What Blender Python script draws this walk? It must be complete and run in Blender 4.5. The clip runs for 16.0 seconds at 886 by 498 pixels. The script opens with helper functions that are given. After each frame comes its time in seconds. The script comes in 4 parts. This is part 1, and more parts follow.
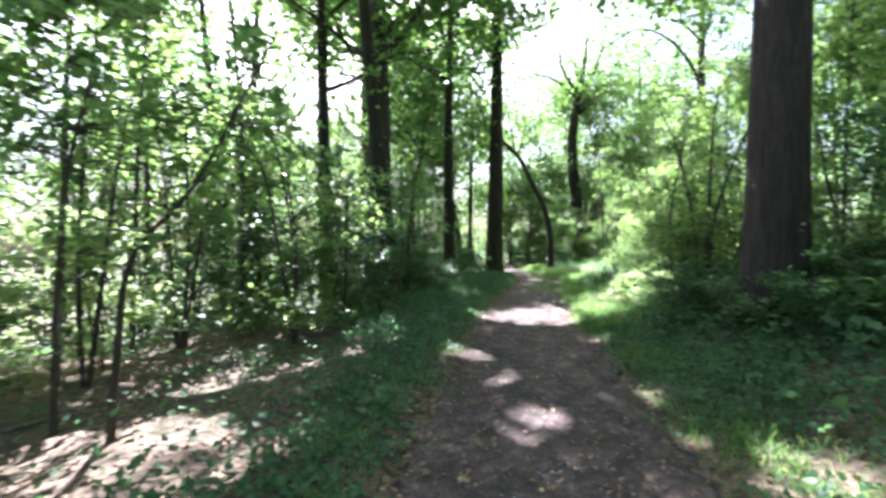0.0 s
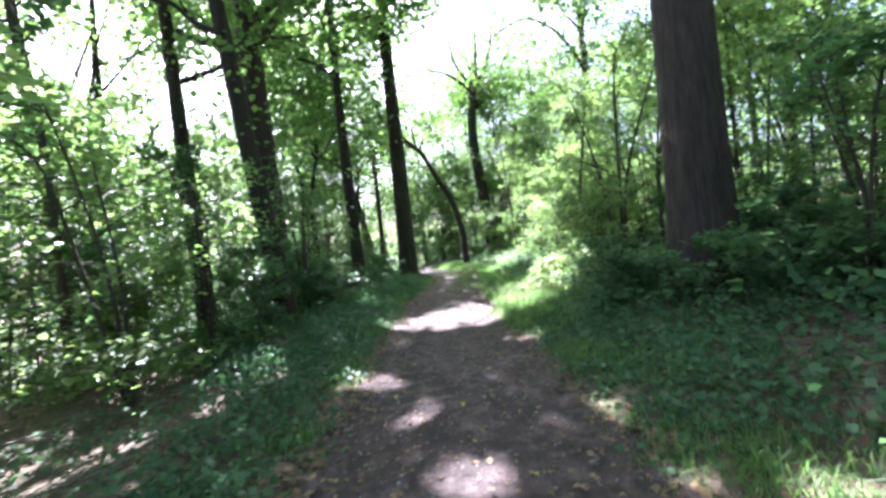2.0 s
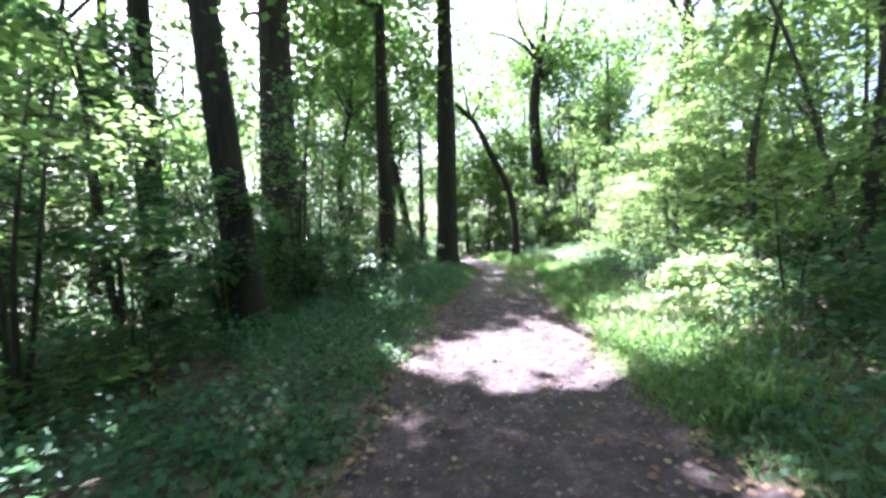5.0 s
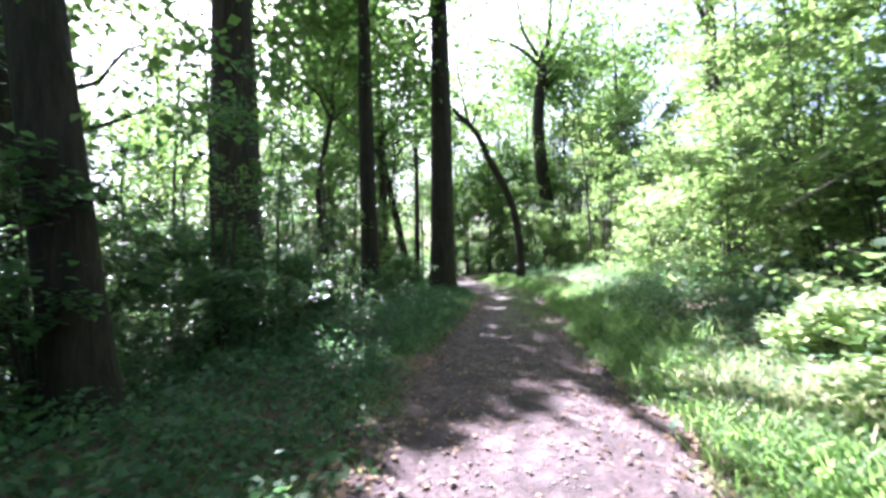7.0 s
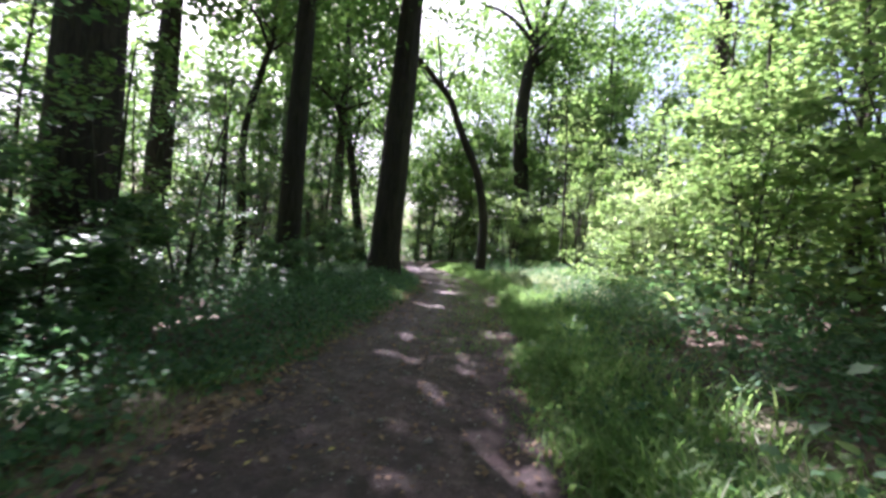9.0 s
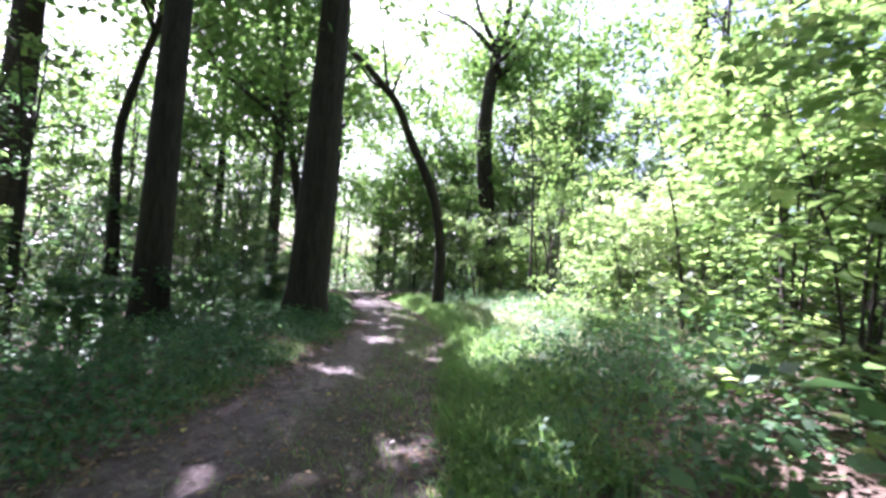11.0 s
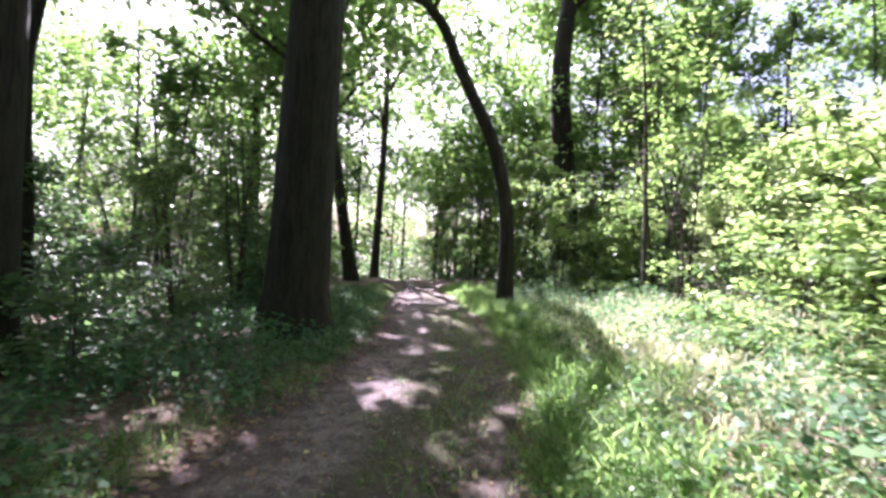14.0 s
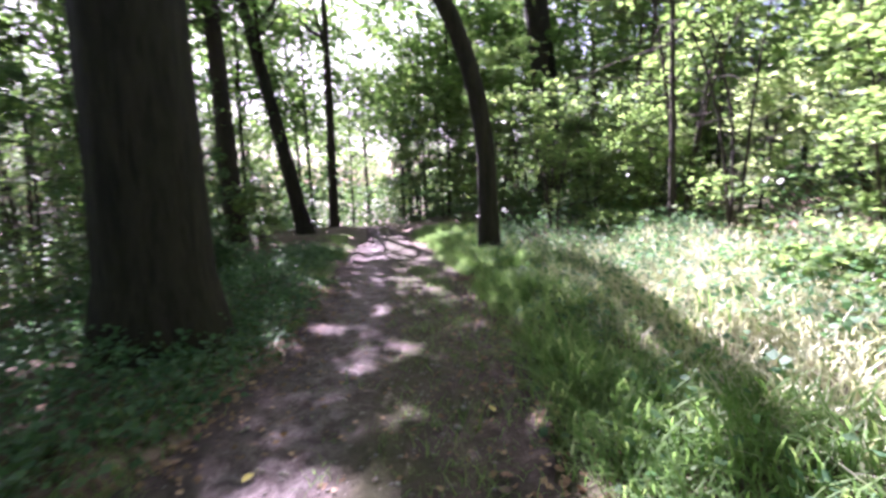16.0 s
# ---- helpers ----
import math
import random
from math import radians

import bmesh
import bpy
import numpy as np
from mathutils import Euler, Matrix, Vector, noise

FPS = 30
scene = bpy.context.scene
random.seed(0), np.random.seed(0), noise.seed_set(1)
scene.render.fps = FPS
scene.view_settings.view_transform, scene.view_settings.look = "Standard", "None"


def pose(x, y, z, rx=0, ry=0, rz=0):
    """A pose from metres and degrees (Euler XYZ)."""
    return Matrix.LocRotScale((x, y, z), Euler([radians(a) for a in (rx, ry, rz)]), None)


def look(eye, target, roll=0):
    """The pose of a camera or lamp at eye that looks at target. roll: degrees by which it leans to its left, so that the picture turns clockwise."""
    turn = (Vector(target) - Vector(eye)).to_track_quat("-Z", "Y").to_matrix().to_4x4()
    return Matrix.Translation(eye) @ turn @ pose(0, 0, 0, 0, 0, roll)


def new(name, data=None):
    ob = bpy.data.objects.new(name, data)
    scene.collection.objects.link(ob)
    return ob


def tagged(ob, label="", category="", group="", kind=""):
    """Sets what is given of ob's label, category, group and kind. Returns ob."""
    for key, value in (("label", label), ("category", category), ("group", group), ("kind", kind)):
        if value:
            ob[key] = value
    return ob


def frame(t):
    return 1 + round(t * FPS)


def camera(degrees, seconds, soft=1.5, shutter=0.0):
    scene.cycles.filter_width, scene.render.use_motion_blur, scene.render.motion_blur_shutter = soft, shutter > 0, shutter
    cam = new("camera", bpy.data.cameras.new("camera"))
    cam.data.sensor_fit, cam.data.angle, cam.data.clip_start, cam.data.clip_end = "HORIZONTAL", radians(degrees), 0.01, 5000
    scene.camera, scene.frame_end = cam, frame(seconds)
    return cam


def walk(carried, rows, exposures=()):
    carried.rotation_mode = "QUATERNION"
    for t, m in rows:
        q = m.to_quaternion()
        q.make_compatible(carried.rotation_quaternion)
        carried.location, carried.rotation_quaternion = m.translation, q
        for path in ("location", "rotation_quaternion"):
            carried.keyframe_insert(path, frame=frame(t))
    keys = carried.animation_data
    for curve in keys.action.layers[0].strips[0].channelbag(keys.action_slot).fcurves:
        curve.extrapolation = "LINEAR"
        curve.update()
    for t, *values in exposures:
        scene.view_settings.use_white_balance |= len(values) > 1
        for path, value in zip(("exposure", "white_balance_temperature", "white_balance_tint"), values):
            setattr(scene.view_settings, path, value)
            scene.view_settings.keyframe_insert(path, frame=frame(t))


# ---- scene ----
cam = camera(91.8, 16.0, soft=3.0, shutter=0.35)
EXPOSURES = [(0.0, 3.25, 5500, 16), (3.5, 3.6, 5250, 25), (7.0, 3.35, 5350, 28), (7.9, 2.7, 5550, 25), (8.5, 2.55, 5600, 28), (11.0, 3.15, 5400, 35), (12.5, 3.15, 5400, 39), (14.5, 2.9, 5700, 39), (15.3, 2.8, 5700, 41), (16.0, 2.95, 5550, 47)]
METRES, EYE, TILT, LEAN, TURN = 20.0, 1.5, 0.0, 0.0, 0.0
ROWS = [
    (0.0, 0.0, 0.0, 0.0, 0.0, 0.0, -0.0),
    (0.5, 0.0019, 0.0129, -0.0027, -7.39, -0.79, 1.61),
    (1.0, 0.0067, 0.0289, -0.0044, -6.4, 1.8, 3.05),
    (1.5, 0.0138, 0.0477, -0.0061, -2.67, -1.9, 5.58),
    (2.0, 0.0182, 0.0667, -0.0069, -11.09, 0.04, 6.81),
    (2.5, 0.0259, 0.0952, -0.0098, -10.44, 2.42, 4.8),
    (3.0, 0.0288, 0.1299, -0.0121, -7.09, -1.45, 1.42),
    (3.5, 0.0326, 0.1605, -0.0143, -4.18, -0.91, 1.98),
    (4.0, 0.0336, 0.1919, -0.0126, -4.45, -0.43, 0.43),
    (6.5, 0.0573, 0.3457, -0.0129, -7.8, -2.48, 4.27),
    (7.0, 0.0632, 0.3756, -0.0121, -5.55, 1.5, 1.66),
    (7.5, 0.0727, 0.4069, -0.0137, -7.91, 0.48, -5.9),
    (8.0, 0.0827, 0.4373, -0.0133, -10.01, 3.74, -5.71),
    (8.5, 0.0993, 0.4671, -0.0168, -8.87, -0.77, -5.46),
    (11.0, 0.1845, 0.6231, -0.0086, -12.54, 3.43, -3.86),
    (11.5, 0.1905, 0.6561, -0.0098, -10.08, 3.09, -3.68),
    (12.0, 0.1994, 0.6897, -0.0083, -11.16, -1.14, -3.27),
    (12.5, 0.2048, 0.722, -0.0072, -13.56, 0.38, -1.76),
    (13.0, 0.2153, 0.7579, -0.0069, -5.82, -1.31, -3.31),
    (13.5, 0.2202, 0.7915, -0.0061, -7.85, -1.6, -2.88),
    (14.0, 0.2286, 0.8273, -0.0066, -3.62, 0.77, -2.95),
    (14.5, 0.2327, 0.8578, -0.007, -6.09, 0.53, -7.84),
    (15.0, 0.234, 0.8907, -0.0068, -3.25, -0.89, -3.46),
    (15.5, 0.239, 0.9227, -0.0058, 0.08, -4.56, -1.49),
    (16.0, 0.2456, 0.9533, -0.0052, -7.38, -7.56, 2.08),
]
walk(cam, [(t, pose(0, 0, EYE, TILT, LEAN, TURN) @ pose(METRES * x, METRES * y, METRES * z, 90 + pitch, roll, yaw)) for t, x, y, z, yaw, pitch, roll in ROWS], exposures=EXPOSURES)
# ---------------------------------------------------------------- light
SUN_AZ, SUN_EL = 17.0, 47.0          # degrees to the left of the +y axis, degrees up
SUN = Vector((-math.sin(radians(SUN_AZ)) * math.cos(radians(SUN_EL)), math.cos(radians(SUN_AZ)) * math.cos(radians(SUN_EL)), math.sin(radians(SUN_EL))))
world = bpy.data.worlds.new("sky")
scene.world = world
world.use_nodes = True
wn = world.node_tree
sky = wn.nodes.new("ShaderNodeTexSky")
sky.sky_type, sky.sun_disc = "NISHITA", False
sky.sun_elevation, sky.sun_rotation = radians(SUN_EL), radians(-SUN_AZ)
sky.dust_density, sky.air_density = 6.0, 1.0
wn.nodes["Background"].inputs["Strength"].default_value = 0.05
wn.links.new(sky.outputs[0], wn.nodes["Background"].inputs["Color"])
lamp = bpy.data.lights.new("sun", "SUN")
lamp.energy, lamp.angle, lamp.color = 5.0, radians(0.55), (1.0, 0.94, 0.84)
sun = new("sun", lamp)
sun.matrix_world = look(SUN * 60, (0, 0, 0))


# ---------------------------------------------------------------- materials
def material(name):
    m = bpy.data.materials.new(name)
    m.use_nodes = True
    nt = m.node_tree
    return m, nt, nt.nodes["Principled BSDF"]


def node(nt, kind, **values):
    n = nt.nodes.new("ShaderNode" + kind)
    for key, value in values.items():
        n.inputs[key].default_value = value
    return n


def ramp(nt, source, stops):
    r = nt.nodes.new("ShaderNodeValToRGB")
    while len(r.color_ramp.elements) < len(stops):
        r.color_ramp.elements.new(0.5)
    for e, (p, c) in zip(r.color_ramp.elements, stops):
        e.position, e.color = p, (*c, 1)
    nt.links.new(source, r.inputs["Fac"])
    return r.outputs["Color"]


def coords(nt, scale=(1, 1, 1)):
    c = nt.nodes.new("ShaderNodeTexCoord")
    mp = node(nt, "Mapping", Scale=scale)
    nt.links.new(c.outputs["Object"], mp.inputs["Vector"])
    return mp.outputs["Vector"]


def grain(nt, vector, scale, detail=6, rough=0.6, distortion=0.0):
    n = node(nt, "TexNoise", Scale=scale, Detail=detail, Roughness=rough, Distortion=distortion)
    nt.links.new(vector, n.inputs["Vector"])
    return n.outputs["Fac"]


def mix(nt, fac, a, b, blend="MIX"):
    n = nt.nodes.new("ShaderNodeMixRGB")
    n.blend_type = blend
    for socket, value in zip(n.inputs, (fac, a, b)):
        if isinstance(value, bpy.types.NodeSocket):
            nt.links.new(value, socket)
        else:
            socket.default_value = value if isinstance(value, float) else (*value, 1)
    return n.outputs[0]


def relief(nt, shader, height, strength, distance):
    b = node(nt, "Bump", Strength=strength, Distance=distance)
    nt.links.new(height, b.inputs["Height"])
    nt.links.new(b.outputs["Normal"], shader.inputs["Normal"])


def bark(name, dark, light, furrow=26.0, moss=0.0):
    m, nt, p = material(name)
    v = coords(nt, (1, 1, 0.16))
    plates = grain(nt, coords(nt, (1, 1, 0.12)), furrow * 0.42, 3, 0.5, 0.6)
    ridges = mix(nt, 0.2, grain(nt, v, furrow, 6, 0.65, 0.5), ramp(nt, plates, [(0.38, (0, 0, 0)), (0.6, (1, 1, 1))]))
    big = grain(nt, coords(nt, (1, 1, 0.5)), 2.2, 4)
    col = ramp(nt, ridges, [(0.36, dark), (0.52, tuple((a + b) / 2 for a, b in zip(dark, light))), (0.7, light)])
    col = mix(nt, big, col, ramp(nt, ridges, [(0.3, dark), (0.75, tuple(0.75 * a for a in light))]))
    if moss:
        patch = ramp(nt, grain(nt, coords(nt, (1, 1, 0.6)), 3.5, 6), [(0.55, (0, 0, 0)), (0.68, (moss, moss, moss))])
        col = mix(nt, patch, col, (0.09, 0.12, 0.05))
    nt.links.new(col, p.inputs["Base Color"])
    p.inputs["Roughness"].default_value = 0.9
    relief(nt, p, ridges, 0.8, 0.035)
    return m


def leaf(name, dark, light, yellow, through_light=0.5, rough=0.48):
    """Foliage: a glossy skin over a body that lets light through; every leaf has its own tone."""
    m, nt, p = material(name)
    geo = nt.nodes.new("ShaderNodeNewGeometry")
    tone = ramp(nt, geo.outputs["Random Per Island"], [(0.0, dark), (0.55, light), (0.93, yellow)])
    patch = grain(nt, coords(nt), 0.9, 3)
    tone = mix(nt, ramp(nt, patch, [(0.35, (0, 0, 0)), (0.7, (0.6, 0.6, 0.6))]), tone, mix(nt, 0.5, dark, light))
    tone = mix(nt, 0.3, tone, ramp(nt, grain(nt, coords(nt), 60, 2), [(0.3, dark), (0.7, yellow)]))
    nt.links.new(tone, p.inputs["Base Color"])
    p.inputs["Roughness"].default_value = rough
    p.inputs["Specular IOR Level"].default_value = 0.35
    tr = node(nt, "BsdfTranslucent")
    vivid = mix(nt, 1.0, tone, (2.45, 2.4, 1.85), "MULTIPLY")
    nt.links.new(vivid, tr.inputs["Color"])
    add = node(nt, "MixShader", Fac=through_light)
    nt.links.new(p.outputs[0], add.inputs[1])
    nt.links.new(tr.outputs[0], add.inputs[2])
    nt.links.new(add.outputs[0], nt.nodes["Material Output"].inputs["Surface"])
    return m


BARK = bark("furrowed_bark", (0.026, 0.016, 0.014), (0.078, 0.052, 0.047), 34, 0.12)
BARK_DARK = bark("dark_bark", (0.013, 0.0085, 0.006), (0.052, 0.036, 0.027), 30)
BARK_THIN = bark("sapling_bark", (0.03, 0.023, 0.018), (0.1, 0.08, 0.06), 45)
TWIG = bark("dead_wood", (0.12, 0.1, 0.08), (0.34, 0.3, 0.25), 60)
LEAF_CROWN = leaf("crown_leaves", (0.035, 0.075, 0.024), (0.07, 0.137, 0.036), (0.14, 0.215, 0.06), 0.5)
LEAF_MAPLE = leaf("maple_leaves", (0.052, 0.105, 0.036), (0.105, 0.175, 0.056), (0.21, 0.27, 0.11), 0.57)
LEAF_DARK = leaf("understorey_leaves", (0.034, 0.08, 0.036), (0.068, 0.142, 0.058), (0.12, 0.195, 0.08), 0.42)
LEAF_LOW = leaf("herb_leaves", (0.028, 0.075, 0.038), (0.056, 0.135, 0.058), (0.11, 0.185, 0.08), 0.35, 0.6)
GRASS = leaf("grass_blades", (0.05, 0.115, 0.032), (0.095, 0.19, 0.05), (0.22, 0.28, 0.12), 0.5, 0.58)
# far lighter than the other leaves: strong sunlight put into the colour
LEAF_SUNLIT = leaf("sun_paled_leaves", (0.12, 0.18, 0.085), (0.22, 0.29, 0.15), (0.38, 0.43, 0.27), 0.6)
# dry grass tones, lightened to carry the glare of sun on low herbs
STRAW_GLARE = leaf("straw_glare", (0.2, 0.24, 0.13), (0.4, 0.41, 0.28), (0.56, 0.54, 0.42), 0.25, 0.5)
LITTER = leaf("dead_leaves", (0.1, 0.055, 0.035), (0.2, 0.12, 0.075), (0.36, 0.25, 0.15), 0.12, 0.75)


def soil_material():
    m, nt, p = material("trodden_soil")
    v = coords(nt)
    fine, mid, big = grain(nt, v, 48, 8, 0.7), grain(nt, v, 7, 7, 0.65, 0.6), grain(nt, v, 1.3, 5)
    col = ramp(nt, mid, [(0.34, (0.052, 0.032, 0.031)), (0.5, (0.128, 0.084, 0.084)), (0.66, (0.27, 0.19, 0.187))])
    col = mix(nt, 0.32, col, ramp(nt, fine, [(0.35, (0.043, 0.027, 0.026)), (0.5, (0.130, 0.088, 0.086)), (0.72, (0.418, 0.315, 0.312))]))
    col = mix(nt, ramp(nt, big, [(0.42, (0, 0, 0)), (0.65, (0.55, 0.55, 0.55))]), col, (0.080, 0.049, 0.046))
    chip = node(nt, "TexVoronoi", Scale=27.0)
    nt.links.new(v, chip.inputs["Vector"])
    pale = mix(nt, 1.0, ramp(nt, chip.outputs["Distance"], [(0.16, (1, 1, 1)), (0.3, (0, 0, 0))]), ramp(nt, chip.outputs["Color"], [(0.6, (0, 0, 0)), (0.75, (0.8, 0.8, 0.8))]), "MULTIPLY")
    col = mix(nt, pale, col, (0.3, 0.25, 0.22))
    damp = ramp(nt, grain(nt, v, 3.2, 6, 0.65), [(0.42, (0, 0, 0)), (0.6, (0.8, 0.8, 0.8))])
    col = mix(nt, damp, col, (0.055, 0.04, 0.038))
    rot = ramp(nt, grain(nt, v, 21, 5, 0.7, 0.8), [(0.56, (0, 0, 0)), (0.64, (0.75, 0.75, 0.75))])
    col = mix(nt, rot, col, (0.045, 0.03, 0.026))
    # moss and short grass film along the crown of the track, further on
    sep = nt.nodes.new("ShaderNodeSeparateXYZ")
    uv = nt.nodes.new("ShaderNodeUVMap")
    nt.links.new(uv.outputs[0], sep.inputs[0])
    across = ramp(nt, sep.outputs["X"], [(0.38, (0, 0, 0)), (0.55, (1, 1, 1)), (0.78, (0.7, 0.7, 0.7)), (0.9, (0.2, 0.2, 0.2))])
    along = ramp(nt, sep.outputs["Y"], [(0.36, (0, 0, 0)), (0.46, (1, 1, 1))])
    # pale gravel laid bare in the wheel rut beside the moss
    rut = mix(nt, 1.0, ramp(nt, sep.outputs["X"], [(0.12, (0, 0, 0)), (0.25, (1, 1, 1)), (0.4, (1, 1, 1)), (0.52, (0, 0, 0))]), along, "MULTIPLY")
    col = mix(nt, mix(nt, 1.0, rut, ramp(nt, mid, [(0.4, (0.1, 0.1, 0.1)), (0.6, (0.75, 0.75, 0.75))]), "MULTIPLY"), col, ramp(nt, fine, [(0.35, (0.12, 0.095, 0.095)), (0.65, (0.34, 0.29, 0.285))]))
    moss = mix(nt, 1.0, mix(nt, 1.0, across, along, "MULTIPLY"), ramp(nt, grain(nt, v, 2.6, 7), [(0.36, (0, 0, 0)), (0.54, (0.9, 0.9, 0.9))]), "MULTIPLY")
    col = mix(nt, moss, col, ramp(nt, fine, [(0.35, (0.035, 0.036, 0.014)), (0.65, (0.085, 0.085, 0.034))]))
    nt.links.new(col, p.inputs["Base Color"])
    p.inputs["Roughness"].default_value = 0.95
    relief(nt, p, mix(nt, 0.7, fine, mid), 1.0, 0.09)
    return m


def floor_material():
    m, nt, p = material("forest_floor")
    v = coords(nt)
    vor = node(nt, "TexVoronoi", Scale=16.0)
    nt.links.new(v, vor.inputs["Vector"])
    mid, big = grain(nt, v, 7, 7), grain(nt, v, 0.6, 4)
    col = ramp(nt, vor.outputs["Color"], [(0.2, (0.054, 0.034, 0.024)), (0.5, (0.130, 0.084, 0.060)), (0.85, (0.238, 0.163, 0.119))])
    col = mix(nt, 0.5, col, ramp(nt, mid, [(0.3, (0.038, 0.025, 0.019)), (0.7, (0.194, 0.137, 0.103))]))
    col = mix(nt, ramp(nt, big, [(0.45, (0, 0, 0)), (0.65, (0.7, 0.7, 0.7))]), col, (0.049, 0.063, 0.024))
    nt.links.new(col, p.inputs["Base Color"])
    p.inputs["Roughness"].default_value = 0.95
    relief(nt, p, mix(nt, 0.5, mid, vor.outputs["Distance"]), 1.0, 0.05)
    return m


SOIL, FLOOR = soil_material(), floor_material()

# ---------------------------------------------------------------- the plan
TRACK_Y = [-40, -3, 2.66, 4.7, 7.2, 9.2, 12.7, 15.5, 18.9, 22.5, 25, 28.3, 34, 45, 60]
TRACK_X = [-4, -0.35, 0.74, 1.0, 1.5, 1.82, 2.55, 3.3, 4.25, 4.95, 5.05, 4.95, 4.75, 4.0, 1.0]
rng = np.random.default_rng(11)


def track(y):
    """The x of the middle of the track."""
    y = np.asarray(y, float)
    return (np.interp(y - 1, TRACK_Y, TRACK_X) + np.interp(y, TRACK_Y, TRACK_X) + np.interp(y + 1, TRACK_Y, TRACK_X)) / 3


def smooth(a, b, v):
    s = np.clip((v - a) / (b - a), 0, 1)
    return s * s * (3 - 2 * s)


def height(x, y):
    """The lie of the land: a bank that climbs to the right, a slope that falls to the left, a flat track."""
    x, y = np.asarray(x, float), np.asarray(y, float)
    u = x - track(y)
    right = 0.17 * np.clip(u - 1.3, 0, 7) + 0.08 * np.clip(u - 8.3, 0, 30)
    left = -0.03 * np.clip(-u - 1.6, 0, 4) - 0.11 * np.clip(-u - 5.6, 0, 3) - 0.24 * np.clip(-u - 8.6, 0, 40)
    far = -0.07 * np.clip(y - 38, 0, 80)
    bumps = 0.05 * np.sin(1.7 * x + 0.6 * y) * np.sin(1.1 * y - 0.5 * x) + 0.03 * np.sin(3.1 * x - 1.3 * y)
    lip = 0.06 * smooth(1.0, 1.5, np.abs(u))
    return right + left + far + bumps * smooth(1.1, 2.2, np.abs(u)) + lip


# stretches of ground on which the sun falls through gaps of the canopy: x, y and half widths
GLADES = [(-6, 6, 2.2, 2.0), (0.5, 18.6, 0.9, 0.6), (-5, 17, 2.0, 2.2), (-3, 20.5, 1.2, 1.2), (-6.5, 23, 2.5, 2.5), (-2.5, 27, 1.5, 2.0), (8.7, 22.7, 1.4, 1.5),
          (3.0, 10.1, 2.5, 1.3), (4.8, 10.3, 1.2, 1.0), (-2.6, 3.4, 1.4, 0.9), (-5.4, 4.2, 1.0, 0.8), (7.0, 19.2, 0.6, 0.8), (7.6, 22.5, 0.9, 0.8), (9.6, 23.0, 1.2, 1.6), (9.2, 21.2, 1.7, 1.8),
          (5.6, 31, 1.2, 1.5), (0.35, 6.65, 0.42, 0.3), (0.7, 4.25, 0.5, 0.25), (2.0, 3.05, 0.65, 0.45), (0.43, 13.2, 0.55, 0.3), (6.2, 14.4, 0.5, 0.3), (3.0, 19.85, 0.3, 0.15), (4.05, 19.3, 0.25, 0.12), (5.1, 19.5, 0.3, 0.15), (4.6, 20.9, 0.3, 0.13),
          (3.4, 20.2, 0.22, 0.13), (3.88, 21.65, 0.2, 0.1), (4.8, 22.05, 0.3, 0.14), (3.94, 22.5, 0.24, 0.12), (5.78, 22.0, 0.35, 0.2), (4.83, 26.5, 0.5, 0.2), (4.07, 16.3, 0.3, 0.2), (5.95, 18.8, 0.75, 0.8), (6.2, 20.8, 0.7, 0.8), (4.3, 10.2, 1.3, 1.1)]

# where the high canopy is open, so that the shrubs below it stand in the sun
HIGH_GAPS = [(11.2, 14.6, 3.2, 4.6), (10.4, 22.0, 3.4, 4.0), (-5.6, 6.8, 2.9, 4.6)]


def sunlit(p):
    """True where a leaf at p would take the sun from one of the glades."""
    k = (p[:, 2] - 0.6) / SUN.z
    gx, gy = p[:, 0] - SUN.x * k, p[:, 1] - SUN.y * k
    lit = np.zeros(len(p), bool)
    strew = np.modf(np.abs(np.sin(127.1 * p[:, 0] + 311.7 * p[:, 1] + 74.7 * p[:, 2])) * 43758.5)[0]
    ragged = np.sin(7.3 * gx + 1.5 * np.sin(4.1 * gy)) * np.sin(8.1 * gy + 1.2 * np.sin(5.3 * gx))
    for x, y, a, b in GLADES:
        lit |= ((gx - x) / a) ** 2 + ((gy - y) / b) ** 2 < 1 + 0.45 * ragged
    for x, y, a, b in HIGH_GAPS:
        lit |= (p[:, 2] > 6.5) & (((gx - x) / a) ** 2 + ((gy - y) / b) ** 2 < 1) & (strew < (0.8 if x < 0 else 0.72))
    # small chinks all over the canopy, fewer over the darkest stretch of the track and the foot of the bank
    chink = np.sin(2.1 * gx + 1.3 * np.sin(1.7 * gy)) * np.sin(2.4 * gy + 1.1 * np.sin(1.9 * gx + 0.7)) + 0.6 * np.sin(5.3 * gx + 2 * np.sin(3.1 * gy)) * np.sin(4.7 * gy + 1.5 * np.sin(3.7 * gx))
    u = gx - track(gy)
    dark = ((np.abs(u) < 1.6) & (gy > 11.3) & (gy < 16.5)) | ((u > 1) & (u < 6) & (gy > 13) & (gy < 17.3)) | (np.hypot(gx - 2.7, gy - 17.4) < 0.9)
    left = u < -2.2
    return lit | (chink > np.where(dark, 1.3, np.where(left, 0.56, np.where((u > 1.1) & (gy < 9), 1.1, np.where((u > 1.2) & (u < 4) & (gy > 17.5) & (gy < 24), np.where(gy < 21.4, 0.46, 0.72), np.where((np.abs(u) < 1.5) & (gy > 19), np.where(gy > 21.8, 0.68, 0.85), 0.88))))))


